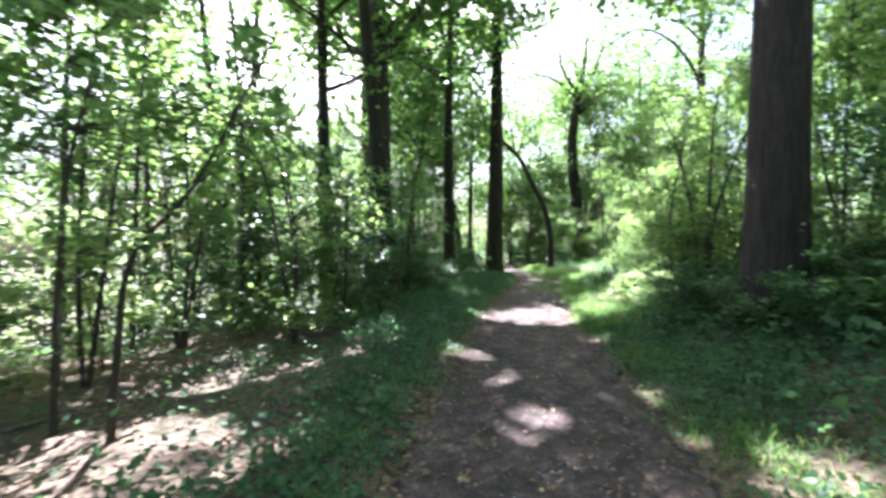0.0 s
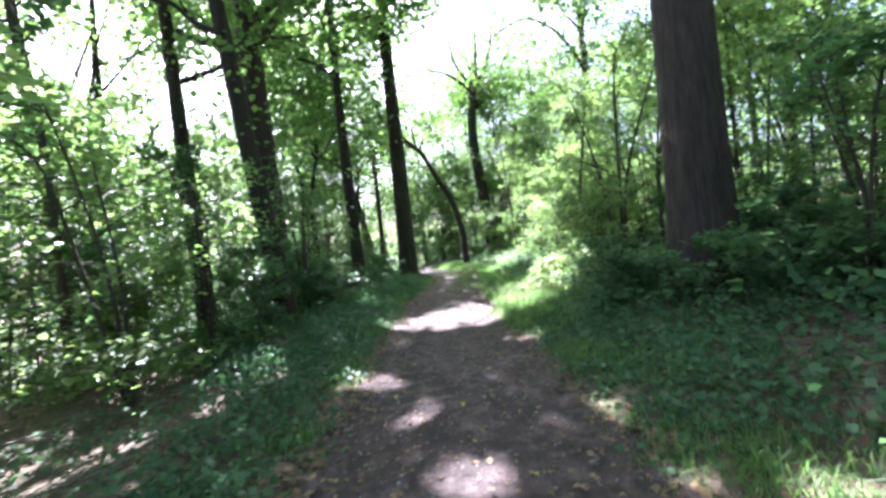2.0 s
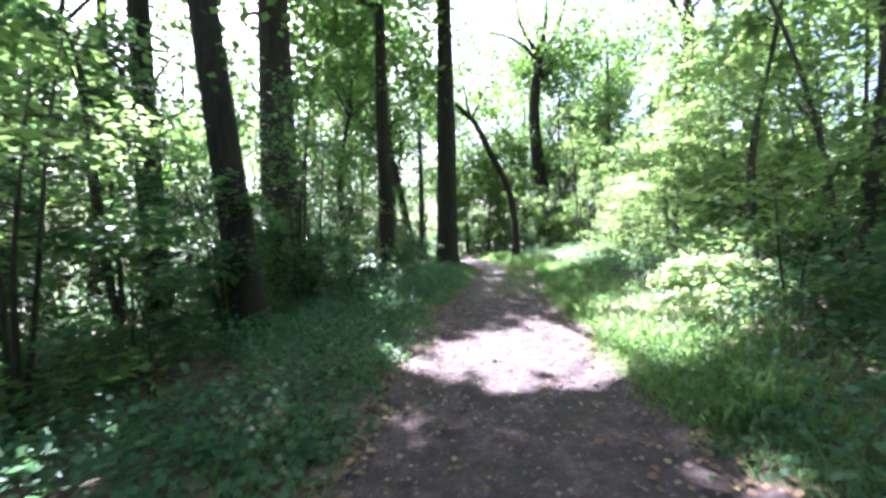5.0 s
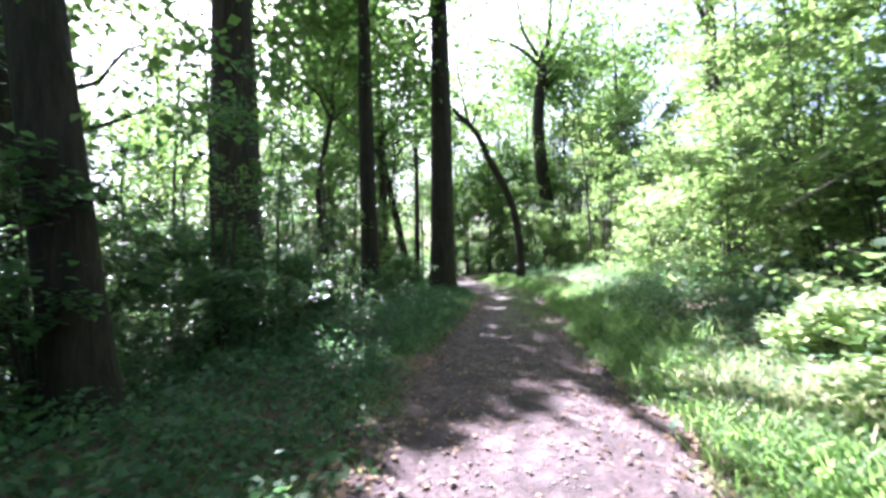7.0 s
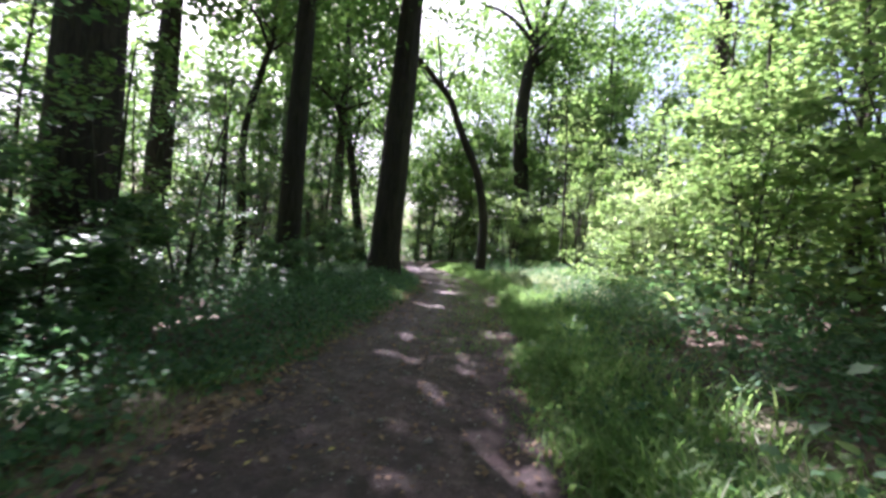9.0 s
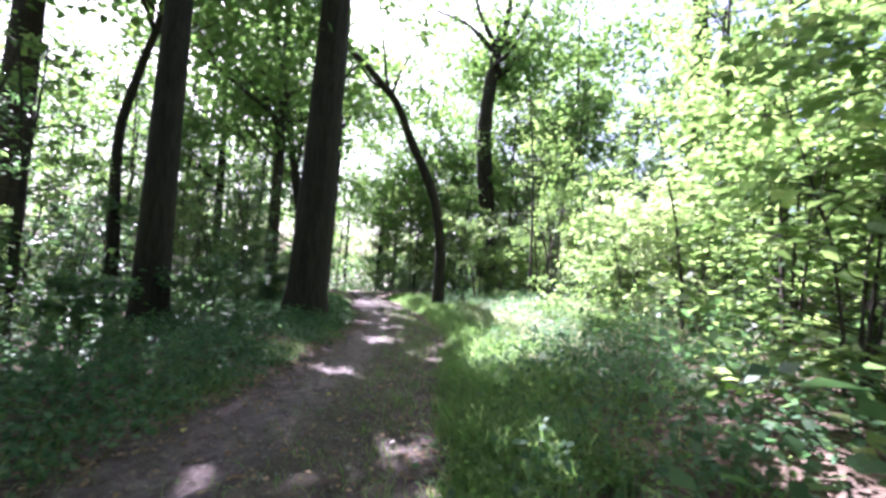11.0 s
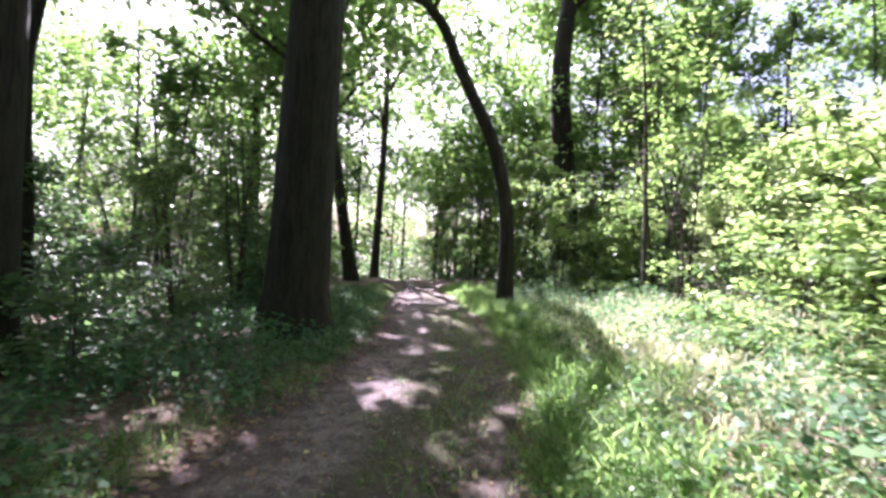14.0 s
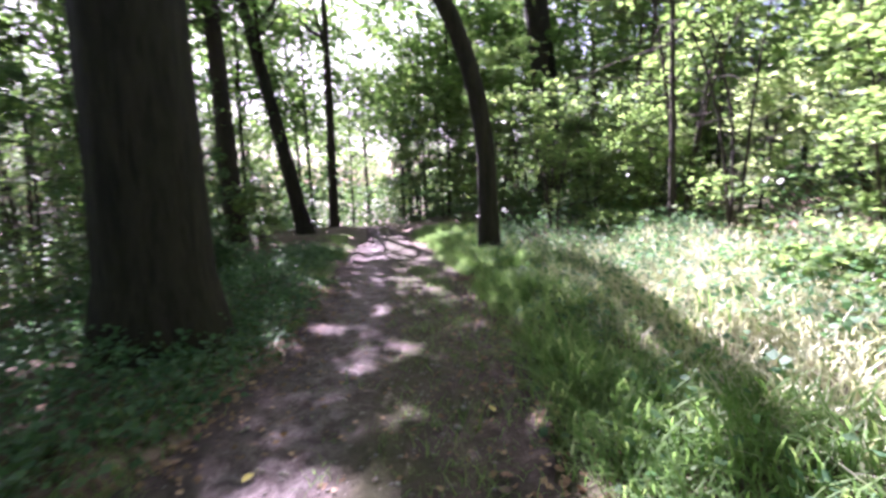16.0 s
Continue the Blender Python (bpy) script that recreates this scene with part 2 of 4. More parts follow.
# ---------------------------------------------------------------- mesh makers
def mesh_from(name, verts, faces, mat, smoothed=False):
    """A mesh from an array of vertices and an array of equal-sided faces."""
    verts, faces = np.asarray(verts, np.float32), np.asarray(faces, np.int32)
    me = bpy.data.meshes.new(name)
    n, k = faces.shape
    me.vertices.add(len(verts))
    me.vertices.foreach_set("co", verts.ravel())
    me.loops.add(n * k)
    me.loops.foreach_set("vertex_index", faces.ravel())
    me.polygons.add(n)
    me.polygons.foreach_set("loop_start", np.arange(0, n * k, k, dtype=np.int32))
    if smoothed:
        me.polygons.foreach_set("use_smooth", np.ones(n, bool))
    me.update(calc_edges=True)
    me.materials.append(mat)
    return me


def part(name, me, parent, label=""):
    ob = new(name, me)
    ob.parent = parent
    return tagged(ob, label)


def curve_points(points, n):
    """n points along a smooth line through the given ones."""
    p = np.asarray(points, float)
    s = np.linspace(0, len(p) - 1, n)
    i = np.clip(s.astype(int), 0, len(p) - 2)
    f = (s - i)[:, None]
    a, b, c, d = p[np.clip(i - 1, 0, len(p) - 1)], p[i], p[i + 1], p[np.clip(i + 2, 0, len(p) - 1)]
    return 0.5 * (2 * b + (c - a) * f + (2 * a - 5 * b + 4 * c - d) * f ** 2 + (3 * b - a - 3 * c + d) * f ** 3)


def tube(line, radii, sides=7, wobble=0.0, r=None, ridge=0.0):
    """Vertices and quads of a tapered limb along a line."""
    line, radii = np.asarray(line, float), np.asarray(radii, float)
    way = np.gradient(line, axis=0)
    way /= np.linalg.norm(way, axis=1)[:, None] + 1e-9
    ref = np.where(np.abs(way[:, 2:3]) > 0.9, [[1.0, 0, 0]], [[0, 0, 1.0]])
    a = np.cross(way, ref)
    a /= np.linalg.norm(a, axis=1)[:, None] + 1e-9
    b = np.cross(way, a)
    ang = np.linspace(0, 2 * np.pi, sides, endpoint=False)
    rad = radii[:, None] * np.ones((1, sides))
    if wobble:
        r = r or rng
        lobes = sum(r.normal(0, 1) / k * np.cos(k * ang + r.uniform(0, 6)) for k in (2, 3, 5))
        rad = rad * (1 + wobble * lobes[None] + 0.4 * wobble * r.normal(0, 1, rad.shape))
    if ridge:
        rad = rad * (1 + ridge * np.cos(ang * 9)[None])
    v = line[:, None] + rad[..., None] * (np.cos(ang)[None, :, None] * a[:, None] + np.sin(ang)[None, :, None] * b[:, None])
    n = len(line)
    i, j = np.meshgrid(np.arange(n - 1), np.arange(sides), indexing="ij")
    f = np.stack([i * sides + j, i * sides + (j + 1) % sides, (i + 1) * sides + (j + 1) % sides, (i + 1) * sides + j], -1).reshape(-1, 4)
    return v.reshape(-1, 3), f


def joined(pieces):
    vs, fs, base = [], [], 0
    for v, f in pieces:
        vs.append(v), fs.append(f + base)
        base += len(v)
    return np.concatenate(vs), np.concatenate(fs)


LEAF_FINE = (np.array([(0, 0, 0), (0.36, 0.28, 0.05), (0.3, 0.68, 0.04), (0, 1, -0.1), (-0.3, 0.68, 0.04), (-0.36, 0.28, 0.05)], float), np.array([(0, 1, 2, 3), (0, 3, 4, 5)]))
LEAF_PLAIN = (np.array([(0, 0, 0), (0.42, 0.5, 0.07), (0, 1, -0.08), (-0.42, 0.5, 0.07)], float), np.array([(0, 1, 2, 3)]))
BLADE = (np.array([(-0.025, 0, 0), (0.025, 0, 0), (0.02, 0.5, 0.04), (-0.02, 0.5, 0.04), (0.004, 0.95, -0.22), (-0.004, 0.95, -0.22)], float), np.array([(0, 1, 2, 3), (3, 2, 4, 5)]))


def leaves(shape, at, size, spread=0.5, heading=None, pitch=None, r=None):
    """Vertices and faces of many leaves: at (n, 3), size (n,), spread: how far they turn from lying flat, in radians."""
    r = r or rng
    n = len(at)
    tv, tf = shape
    yaw = r.uniform(0, 2 * np.pi, n) if heading is None else heading
    tilt = r.normal(-0.15, spread, n) if pitch is None else pitch
    roll = r.normal(0, spread, n)
    v = tv[None] * np.asarray(size)[:, None, None]
    cr, sr = np.cos(roll)[:, None], np.sin(roll)[:, None]
    x, y, z = v[..., 0] * cr + v[..., 2] * sr, v[..., 1], -v[..., 0] * sr + v[..., 2] * cr
    ct, st = np.cos(tilt)[:, None], np.sin(tilt)[:, None]
    y, z = y * ct - z * st, y * st + z * ct
    cy, sy = np.cos(yaw)[:, None], np.sin(yaw)[:, None]
    v = np.stack([x * cy - y * sy, x * sy + y * cy, z], -1) + at[:, None]
    f = tf[None] + (np.arange(n) * len(tv))[:, None, None]
    return v.reshape(-1, 3), f.reshape(-1, tf.shape[1])


# ---------------------------------------------------------------- ground and track
def build_ground():
    near = np.concatenate([np.linspace(-24, -7, 26), np.linspace(-6.6, 14, 104), np.linspace(15, 40, 30)])
    xs = np.concatenate([[-1500, -400, -120, -60, -36], near, [52, 80, 140, 400, 1500]])
    ys = np.concatenate([[-1500, -400, -120, -50, -25, -14], np.linspace(-8, 36, 190), np.linspace(38, 70, 18), [90, 140, 400, 1500]])
    x, y = np.meshgrid(xs, ys, indexing="ij")
    u = x - track(y)
    z = height(x, y) - 0.07 * (np.abs(u) < 1.0) + np.where(np.abs(u) > 1.2, 0.02 * rng.normal(0, 1, x.shape), 0)
    v = np.stack([x, y, z], -1).reshape(-1, 3)
    nx, ny = x.shape
    i, j = np.meshgrid(np.arange(nx - 1), np.arange(ny - 1), indexing="ij")
    f = np.stack([i * ny + j, (i + 1) * ny + j, (i + 1) * ny + j + 1, i * ny + j + 1], -1).reshape(-1, 4)
    tagged(new("ground", mesh_from("ground", v, f, FLOOR, True)), "brown forest floor of leaf litter and soil", "ground", kind="structure")


def build_track():
    ys, us = np.arange(-8, 50, 0.12), np.linspace(-1, 1, 28)
    edge = 1.18 + 0.1 * np.sin(ys * 1.3) + 0.07 * np.sin(ys * 3.7 + 1) + 0.05 * rng.normal(0, 1, len(ys))
    edge2 = 1.18 + 0.1 * np.sin(ys * 1.1 + 2) + 0.07 * np.sin(ys * 4.1) + 0.05 * rng.normal(0, 1, len(ys))
    narrow = 1 - 0.55 * smooth(25, 35, ys)
    edge, edge2 = edge * narrow, edge2 * narrow
    y, s = np.meshgrid(ys, us, indexing="ij")
    w = np.where(s < 0, edge[:, None], edge2[:, None])
    x = track(y) + s * w
    ruts = -0.025 * np.exp(-((np.abs(s) - 0.55) / 0.2) ** 2) + 0.008 * rng.normal(0, 1, x.shape)
    z = height(x, y) + 0.012 + ruts - 0.1 * (np.abs(s) > 0.97)
    v = np.stack([x, y, z], -1).reshape(-1, 3)
    n, m = x.shape
    i, j = np.meshgrid(np.arange(n - 1), np.arange(m - 1), indexing="ij")
    f = np.stack([i * m + j, i * m + j + 1, (i + 1) * m + j + 1, (i + 1) * m + j], -1).reshape(-1, 4)
    me = mesh_from("path", v, f, SOIL, True)
    uv = me.uv_layers.new(name="UVMap")
    flat = np.stack([(s + 1) / 2, (y + 8) / 58], -1).reshape(-1, 2)[f.ravel()]
    uv.data.foreach_set("uv", flat.astype(np.float32).ravel())
    tagged(new("path", me), "trodden brown soil footpath with gravel and mossy strip", "path", kind="structure")


build_ground()
build_track()


# ---------------------------------------------------------------- trees
def clump_leaves(centres, count, reach, size, spread, shape, seed, keep_glades=True):
    r = np.random.default_rng(seed)
    at = np.repeat(centres, count, 0)
    at = at + r.normal(0, 1, at.shape) * np.array([reach, reach, reach * 0.45])
    if keep_glades:
        at = at[~sunlit(at)]
    return leaves(shape, at, r.uniform(0.7, 1.3, len(at)) * size, spread, r=r)


def build_tree(name, label, x, y, girth, top=17.0, lean=(0.0, 0.0), mat=BARK, line=None, crown_from=6.0, clumps=80, per=80, reach=0.7, leaf_size=0.25,
               foliage=LEAF_CROWN, seed=0, limbs=7, span=4.2, sides=20, low_twigs=0, taper=0.8, boughs=()):
    """A forest tree: an Empty at its foot with a flared trunk, its limbs and a crown of leaves in clumps."""
    r = np.random.default_rng(seed + 100)
    foot = float(height(x, y))
    root = tagged(new(name), label, "tree", "trees of the wood")
    root.location = (x, y, foot)
    if line is None:
        n = 26
        t = np.linspace(0, 1, n)
        bend = 0.12 * np.sin(t * 5 + r.uniform(0, 6)) * t
        line = np.stack([lean[0] * t * top + bend, lean[1] * t * top + 0.1 * np.sin(t * 4 + r.uniform(0, 6)) * t, t * top - 0.25], -1)
    else:
        line = curve_points(line, 30) - np.array([x, y, foot])
        line[:, 2] -= 0.25 * np.exp(-np.arange(30) / 2.0)
        t = np.linspace(0, 1, 30)
    h = line[:, 2] + 0.25
    rad = girth / 2 * (1 - taper * t ** 1.15) + girth * 0.22 * np.exp(-h / 0.45)
    part("trunk", mesh_from("trunk", *tube(line, rad, sides, 0.02, r, 0.014 if sides > 24 else 0.0), mat, True), root)
    tips = []
    starts = []
    for k in range(limbs):
        i = int(r.uniform(0.3, 0.95) * (len(line) - 1))
        if h[i] < crown_from * 0.75:
            i = int(np.argmin(np.abs(h - crown_from * r.uniform(0.8, 1.5))))
        a, reach_out = r.uniform(0, 2 * np.pi), span * r.uniform(0.55, 1.1)
        starts = starts + [(i, a, reach_out, reach_out * r.uniform(0.45, 1.2))]
    for i, a, out, up in starts:
        p0 = line[i]
        d = np.array([math.cos(a), math.sin(a), 0])
        mid = p0 + d * out * 0.45 + np.array([0, 0, up * 0.35]) + r.normal(0, 0.15, 3)
        end = p0 + d * out + np.array([0, 0, up])
        seg = curve_points([p0, p0 * 0.6 + mid * 0.4 + r.normal(0, 0.04, 3) * out, mid + r.normal(0, 0.05, 3) * out, (mid + end) / 2 + r.normal(0, 0.07, 3) * out, end], 9)
        q = np.linspace(1, 0.15, 9)
        pieces = [tube(seg, min(rad[i] * 0.55, girth * 0.24) * q, 7)]
        for s in (3, 5, 6):
            dd = np.array([math.cos(a + r.choice([-1, 1]) * r.uniform(0.5, 1.1)), math.sin(a + r.normal(0, 0.8)), r.uniform(0.1, 0.7)])
            tw = curve_points([seg[s], seg[s] + dd * out * 0.22 + r.normal(0, 0.1, 3), seg[s] + dd * out * 0.42], 6)
            pieces.append(tube(tw, min(rad[i] * 0.55, girth * 0.24) * q[s] * 0.5 * np.linspace(1, 0.2, 6), 5))
            tips.extend(tw[3:])
        tips.extend(seg[4:])
        part("limb", mesh_from("limb", *joined(pieces), mat, True), root)
    for bough, thick in boughs:
        seg = curve_points(bough, 16) - np.array([x, y, foot])
        q = np.linspace(1, 0.22, 16)
        pieces = [tube(seg, thick * q, 9, 0.02, r)]
        for s in (5, 7, 9, 11, 13):
            dd = np.array([r.normal(0, 1), r.normal(0, 0.7), r.uniform(0.2, 1.0)]) * r.uniform(0.6, 1.3)
            tw = curve_points([seg[s], seg[s] + dd * 0.5 + r.normal(0, 0.08, 3), seg[s] + dd], 6)
            pieces.append(tube(tw, thick * q[s] * 0.4 * np.linspace(1, 0.2, 6), 5))
            tips.extend(tw[4:])
        tips.extend(seg[8:])
        part("bough", mesh_from("bough", *joined(pieces), mat, True), root)
    tips = np.array(tips) if tips else line[-3:]
    if clumps:
        pick = tips[r.integers(0, len(tips), clumps)] + r.normal(0, 1, (clumps, 3)) * np.array([0.9, 0.9, 0.7])
        pick[: clumps // 5] = np.array([line[-1][0], line[-1][1], top]) + r.normal(0, 1, (clumps // 5, 3)) * np.array([1.8, 1.8, 1.3])
        if low_twigs:
            k = r.integers(len(line) // 5, len(line) // 2, low_twigs)
            low = line[k] + r.normal(0, 0.9, (low_twigs, 3)) * np.array([1, 1, 0.5]) + np.array([x, y, foot])
            v, f = clump_leaves(low, 75, 0.5, 0.12, 0.4, LEAF_PLAIN, seed + 7)
            part("low_foliage", mesh_from("low_foliage", v - np.array([x, y, foot]), f, foliage), root, "small leafy shoots along the trunk")
        # drop the clumps that would fill the glades, then move back to the tree's own space
        wpos = pick + np.array([x, y, foot])
        wpos = wpos[~sunlit(wpos)]
        if len(wpos):
            v, f = clump_leaves(wpos, per, reach, leaf_size, 0.55, LEAF_PLAIN, seed)
            part("crown", mesh_from("crown", v - np.array([x, y, foot]), f, foliage), root, "green crown of broad leaves")
    return root


OAK = "tall broadleaf tree with dark furrowed bark"
build_tree("broadleaf_tree", "massive broadleaf tree with greyish-brown bark beside the path", 4.73, 6.14, 0.8, 21, (0.023, 0), seed=1, crown_from=13, clumps=170, span=6, sides=54)
build_tree("broadleaf_tree", "massive dark-barked broadleaf tree at the path's edge", 2.75, 23.31, 0.92, 24, (0.016, -0.004), BARK_DARK, seed=2, crown_from=17.5, clumps=140, span=6.5, sides=54, limbs=9)
build_tree("leaning_tree", "slender dark tree bending over the path", 6.9, 27.5, 0.4, 11, mat=BARK_DARK, seed=3, crown_from=8.6, clumps=60, reach=0.8, span=2.6, limbs=4, taper=0.62,
           line=[(6.92, 27.5, 0.2), (6.9, 27.5, 1.2), (6.87, 27.5, 2.3), (6.66, 27.5, 3.5), (6.33, 27.48, 4.5), (5.85, 27.45, 5.4), (5.4, 27.4, 6.25), (5.08, 27.4, 7.0), (4.75, 27.35, 7.45), (4.25, 27.35, 7.95), (3.7, 27.3, 8.45), (3.1, 27.3, 8.95), (2.6, 27.2, 9.8), (2.3, 27.2, 11.0)],
           boughs=[([(4.72, 27.36, 7.45), (4.5, 27.35, 8.1), (4.32, 27.35, 9.3), (4.05, 27.3, 10.7), (4.1, 27.3, 12.2)], 0.07), ([(3.7, 27.3, 8.45), (3.35, 27.35, 8.2), (3.0, 27.4, 7.7), (2.9, 27.5, 7.0)], 0.045)])
build_tree("forked_tree", "tall forked tree with dark trunk", 10.95, 34.6, 0.98, 21, mat=BARK_DARK, seed=4, crown_from=15, clumps=140, per=60, reach=1.0, leaf_size=0.2, span=3.0, limbs=3, taper=0.42, low_twigs=26,
           line=[(11.0, 34.6, 0.9), (10.93, 34.6, 2.6), (10.75, 34.6, 5.4), (10.45, 34.6, 8.0), (10.4, 34.6, 9.7), (10.52, 34.6, 11.5), (10.8, 34.6, 13.7), (11.1, 34.6, 14.9)],
           boughs=[([(11.0, 34.6, 14.4), (11.25, 34.6, 15.4), (11.42, 34.6, 16.6), (11.6, 34.7, 18.4), (11.5, 34.7, 20.5)], 0.24), ([(10.95, 34.6, 14.0), (11.9, 34.5, 15.15), (12.45, 34.5, 16.5), (12.9, 34.4, 18.2), (13.0, 34.4, 20.2)], 0.19),
                   ([(10.75, 34.6, 13.7), (9.7, 34.7, 14.75), (8.6, 34.8, 15.4), (7.4, 34.9, 15.7), (6.3, 35.0, 16.6)], 0.15), ([(10.85, 34.6, 13.9), (10.2, 34.4, 14.8), (9.5, 34.3, 16.0), (9.2, 34.2, 17.6), (8.7, 34.2, 19.4)], 0.16),
                   ([(10.7, 34.6, 12.5), (11.95, 34.5, 13.7), (13.1, 34.4, 15.1), (14.1, 34.3, 16.7), (15.0, 34.2, 18.6)], 0.1)])
build_tree("broadleaf_tree", OAK, 0.33, 21.04, 0.58, 18, (-0.005, 0), BARK_DARK, seed=5, crown_from=12.5, clumps=190, span=6, limbs=6, low_twigs=3)
build_tree("broadleaf_tree", OAK, -2.68, 18.28, 1.2, 21, (-0.011, 0), BARK, seed=6, crown_from=12, clumps=150, span=6.5, limbs=9, low_twigs=14)
build_tree("leaning_tree", "leaning dark tree amid low plants", -1.25, 11.25, 0.46, 17, (-0.099, 0), BARK_DARK, seed=7, crown_from=9, clumps=150, limbs=9, span=5, low_twigs=12)
build_tree("broadleaf_tree", OAK, -3.57, 13.34, 0.45, 17, (-0.028, 0), BARK_DARK, seed=8, crown_from=8, clumps=150, limbs=9, span=5, low_twigs=14)
build_tree("slender_tree", "thin crooked tree among undergrowth", -1.69, 23.67, 0.28, 12, mat=BARK_DARK, seed=9, crown_from=8, clumps=60, span=3,
           line=[(-1.6, 23.67, -0.3), (-1.56, 23.67, 1.2), (-1.68, 23.67, 2.9), (-1.69, 23.67, 4.3), (-1.4, 23.67, 5.8), (-1.14, 23.67, 6.9), (-1.08, 23.67, 8.0), (-0.6, 23.7, 9.8), (-0.5, 23.7, 12)],
           boughs=[([(-1.2, 23.67, 6.6), (-1.7, 23.6, 7.6), (-2.5, 23.5, 8.2), (-3.2, 23.4, 8.4)], 0.06)])
build_tree("broadleaf_tree", OAK, 0.4, 32.6, 0.58, 18, (-0.02, 0), BARK, seed=10, crown_from=10, clumps=180, span=6, limbs=8, low_twigs=10,
           boughs=[([(0.2, 32.6, 7.2), (-0.4, 32.5, 8.5), (-1.4, 32.4, 9.4), (-2.1, 32.3, 10.3), (-3.0, 32.2, 12.0)], 0.11), ([(0.15, 32.6, 6.0), (-0.9, 32.4, 6.9), (-2.2, 32.2, 7.6)], 0.04)])
build_tree("forked_tree", "far forked tree against bright sky", -6.9, 46.3, 0.6, 18, (-0.019, 0), BARK_DARK, seed=11, crown_from=11, clumps=60, limbs=4, boughs=[([(-7.1, 46.3, 9.4), (-7.8, 46.2, 11.3), (-9.2, 46.1, 12.5), (-10.8, 46, 13.2), (-12, 46, 15)], 0.2), ([(-7.1, 46.3, 10.0), (-6.7, 46.2, 12.6), (-6.3, 46.2, 14.8), (-6, 46, 17)], 0.18), ([(-7.0, 46.3, 8.0), (-8.4, 46.1, 9.3), (-10.2, 46, 10.1)], 0.12)])
build_tree("leaning_tree", "leaning tree beyond the path's bend", 1.8, 36.0, 0.6, 16, (-0.19, 0), BARK_DARK, seed=12, crown_from=8, clumps=120, span=4.5, limbs=9)
build_tree("broadleaf_tree", OAK, 2.4, 39.5, 0.45, 18, (0.02, 0), BARK, seed=13, crown_from=9, clumps=60, boughs=[([(2.7, 39.5, 10.0), (3.5, 39.4, 11.4), (4.1, 39.4, 12.6), (4.9, 39.3, 15.0)], 0.1)])
build_tree("forked_tree", "forked tree with dark limbs in the undergrowth", -8.8, 17.7, 0.62, 16, (-0.09, 0), BARK_DARK, seed=14, boughs=[([(-9.1, 17.7, 3.0), (-8.6, 17.6, 4.0), (-8.44, 17.5, 5.4), (-8.0, 17.4, 7.2)], 0.14), ([(-9.7, 17.7, 7.0), (-9.35, 17.6, 7.1), (-8.45, 17.5, 7.8), (-8.0, 17.4, 8.6), (-7.4, 17.4, 10)], 0.13)])
build_tree("broadleaf_tree", OAK, -4.4, 24.7, 0.85, 20, (-0.01, 0), BARK, seed=22, crown_from=11, clumps=120, span=5.5, limbs=8, low_twigs=8)
build_tree("broadleaf_tree", OAK, 14.7, 24.5, 0.7, 19, (0, 0), BARK, seed=15, crown_from=13, low_twigs=20,
           boughs=[([(14.7, 24.5, 10.8), (14.1, 24.5, 12.1), (12.95, 24.45, 13.4), (11.3, 24.4, 14.0), (9.85, 24.4, 13.4), (8.7, 24.4, 12.6)], 0.11)])

# slender trees with low crowns where the track leaves the view
for k, (px, py, g) in enumerate([(-9, 41, 0.3), (-5.5, 39, 0.22), (-2.5, 43, 0.3), (-0.5, 48, 0.25), (1.0, 42.5, 0.2), (5.8, 44, 0.2), (7.5, 48, 0.3), (9.2, 41, 0.22), (12.5, 45, 0.35), (15.5, 40, 0.3), (3.5, 52, 0.3), (7.6, 38, 0.16), (13.2, 37, 0.25)]):
    build_tree("slender_tree", "slender leafy tree at the wood's far edge", px, py, g, 13 + (k * 5) % 6, (0.02 * (k % 3 - 1), 0), BARK_DARK, seed=200 + k, crown_from=3.2, clumps=84, per=50, reach=0.65, leaf_size=0.27,
               limbs=9, span=2.4, sides=8, low_twigs=10)

# trees of the wood around, none of them near the track
wood = np.random.default_rng(5)
spots, tries = [], 0
fixed = [(4.73, 6.14), (2.75, 23.31), (6.9, 27.5), (10.4, 34.6), (0.33, 21), (-2.68, 18.3), (-1.25, 11.25), (-3.57, 13.3), (-1.7, 23.7), (0.4, 32.6), (-6.9, 46.3), (-8.8, 17.7), (14.7, 24.5)]
while len(spots) < 44 and tries < 4000:
    tries += 1
    px, py = wood.uniform(-24, 30), wood.uniform(-16, 60)
    pu = px - float(track(py))
    ahead = py > 18 and -3.5 < pu < 9
    if (-7.5 < pu < 7.5 and py > -4) or ahead or abs(pu) < 3.2:
        continue
    if any(math.hypot(px - a, py - b) < 3.6 for a, b in spots + fixed):
        continue
    spots.append((px, py))
for k, (px, py) in enumerate(spots):
    build_tree("broadleaf_tree", OAK, px, py, wood.uniform(0.3, 0.75), wood.uniform(14, 20), (wood.normal(0, 0.03), wood.normal(0, 0.03)), BARK if k % 2 else BARK_DARK, seed=30 + k,
               crown_from=wood.uniform(4.5, 8), clumps=80, per=58, reach=0.9, leaf_size=0.28, sides=12, low_twigs=2)


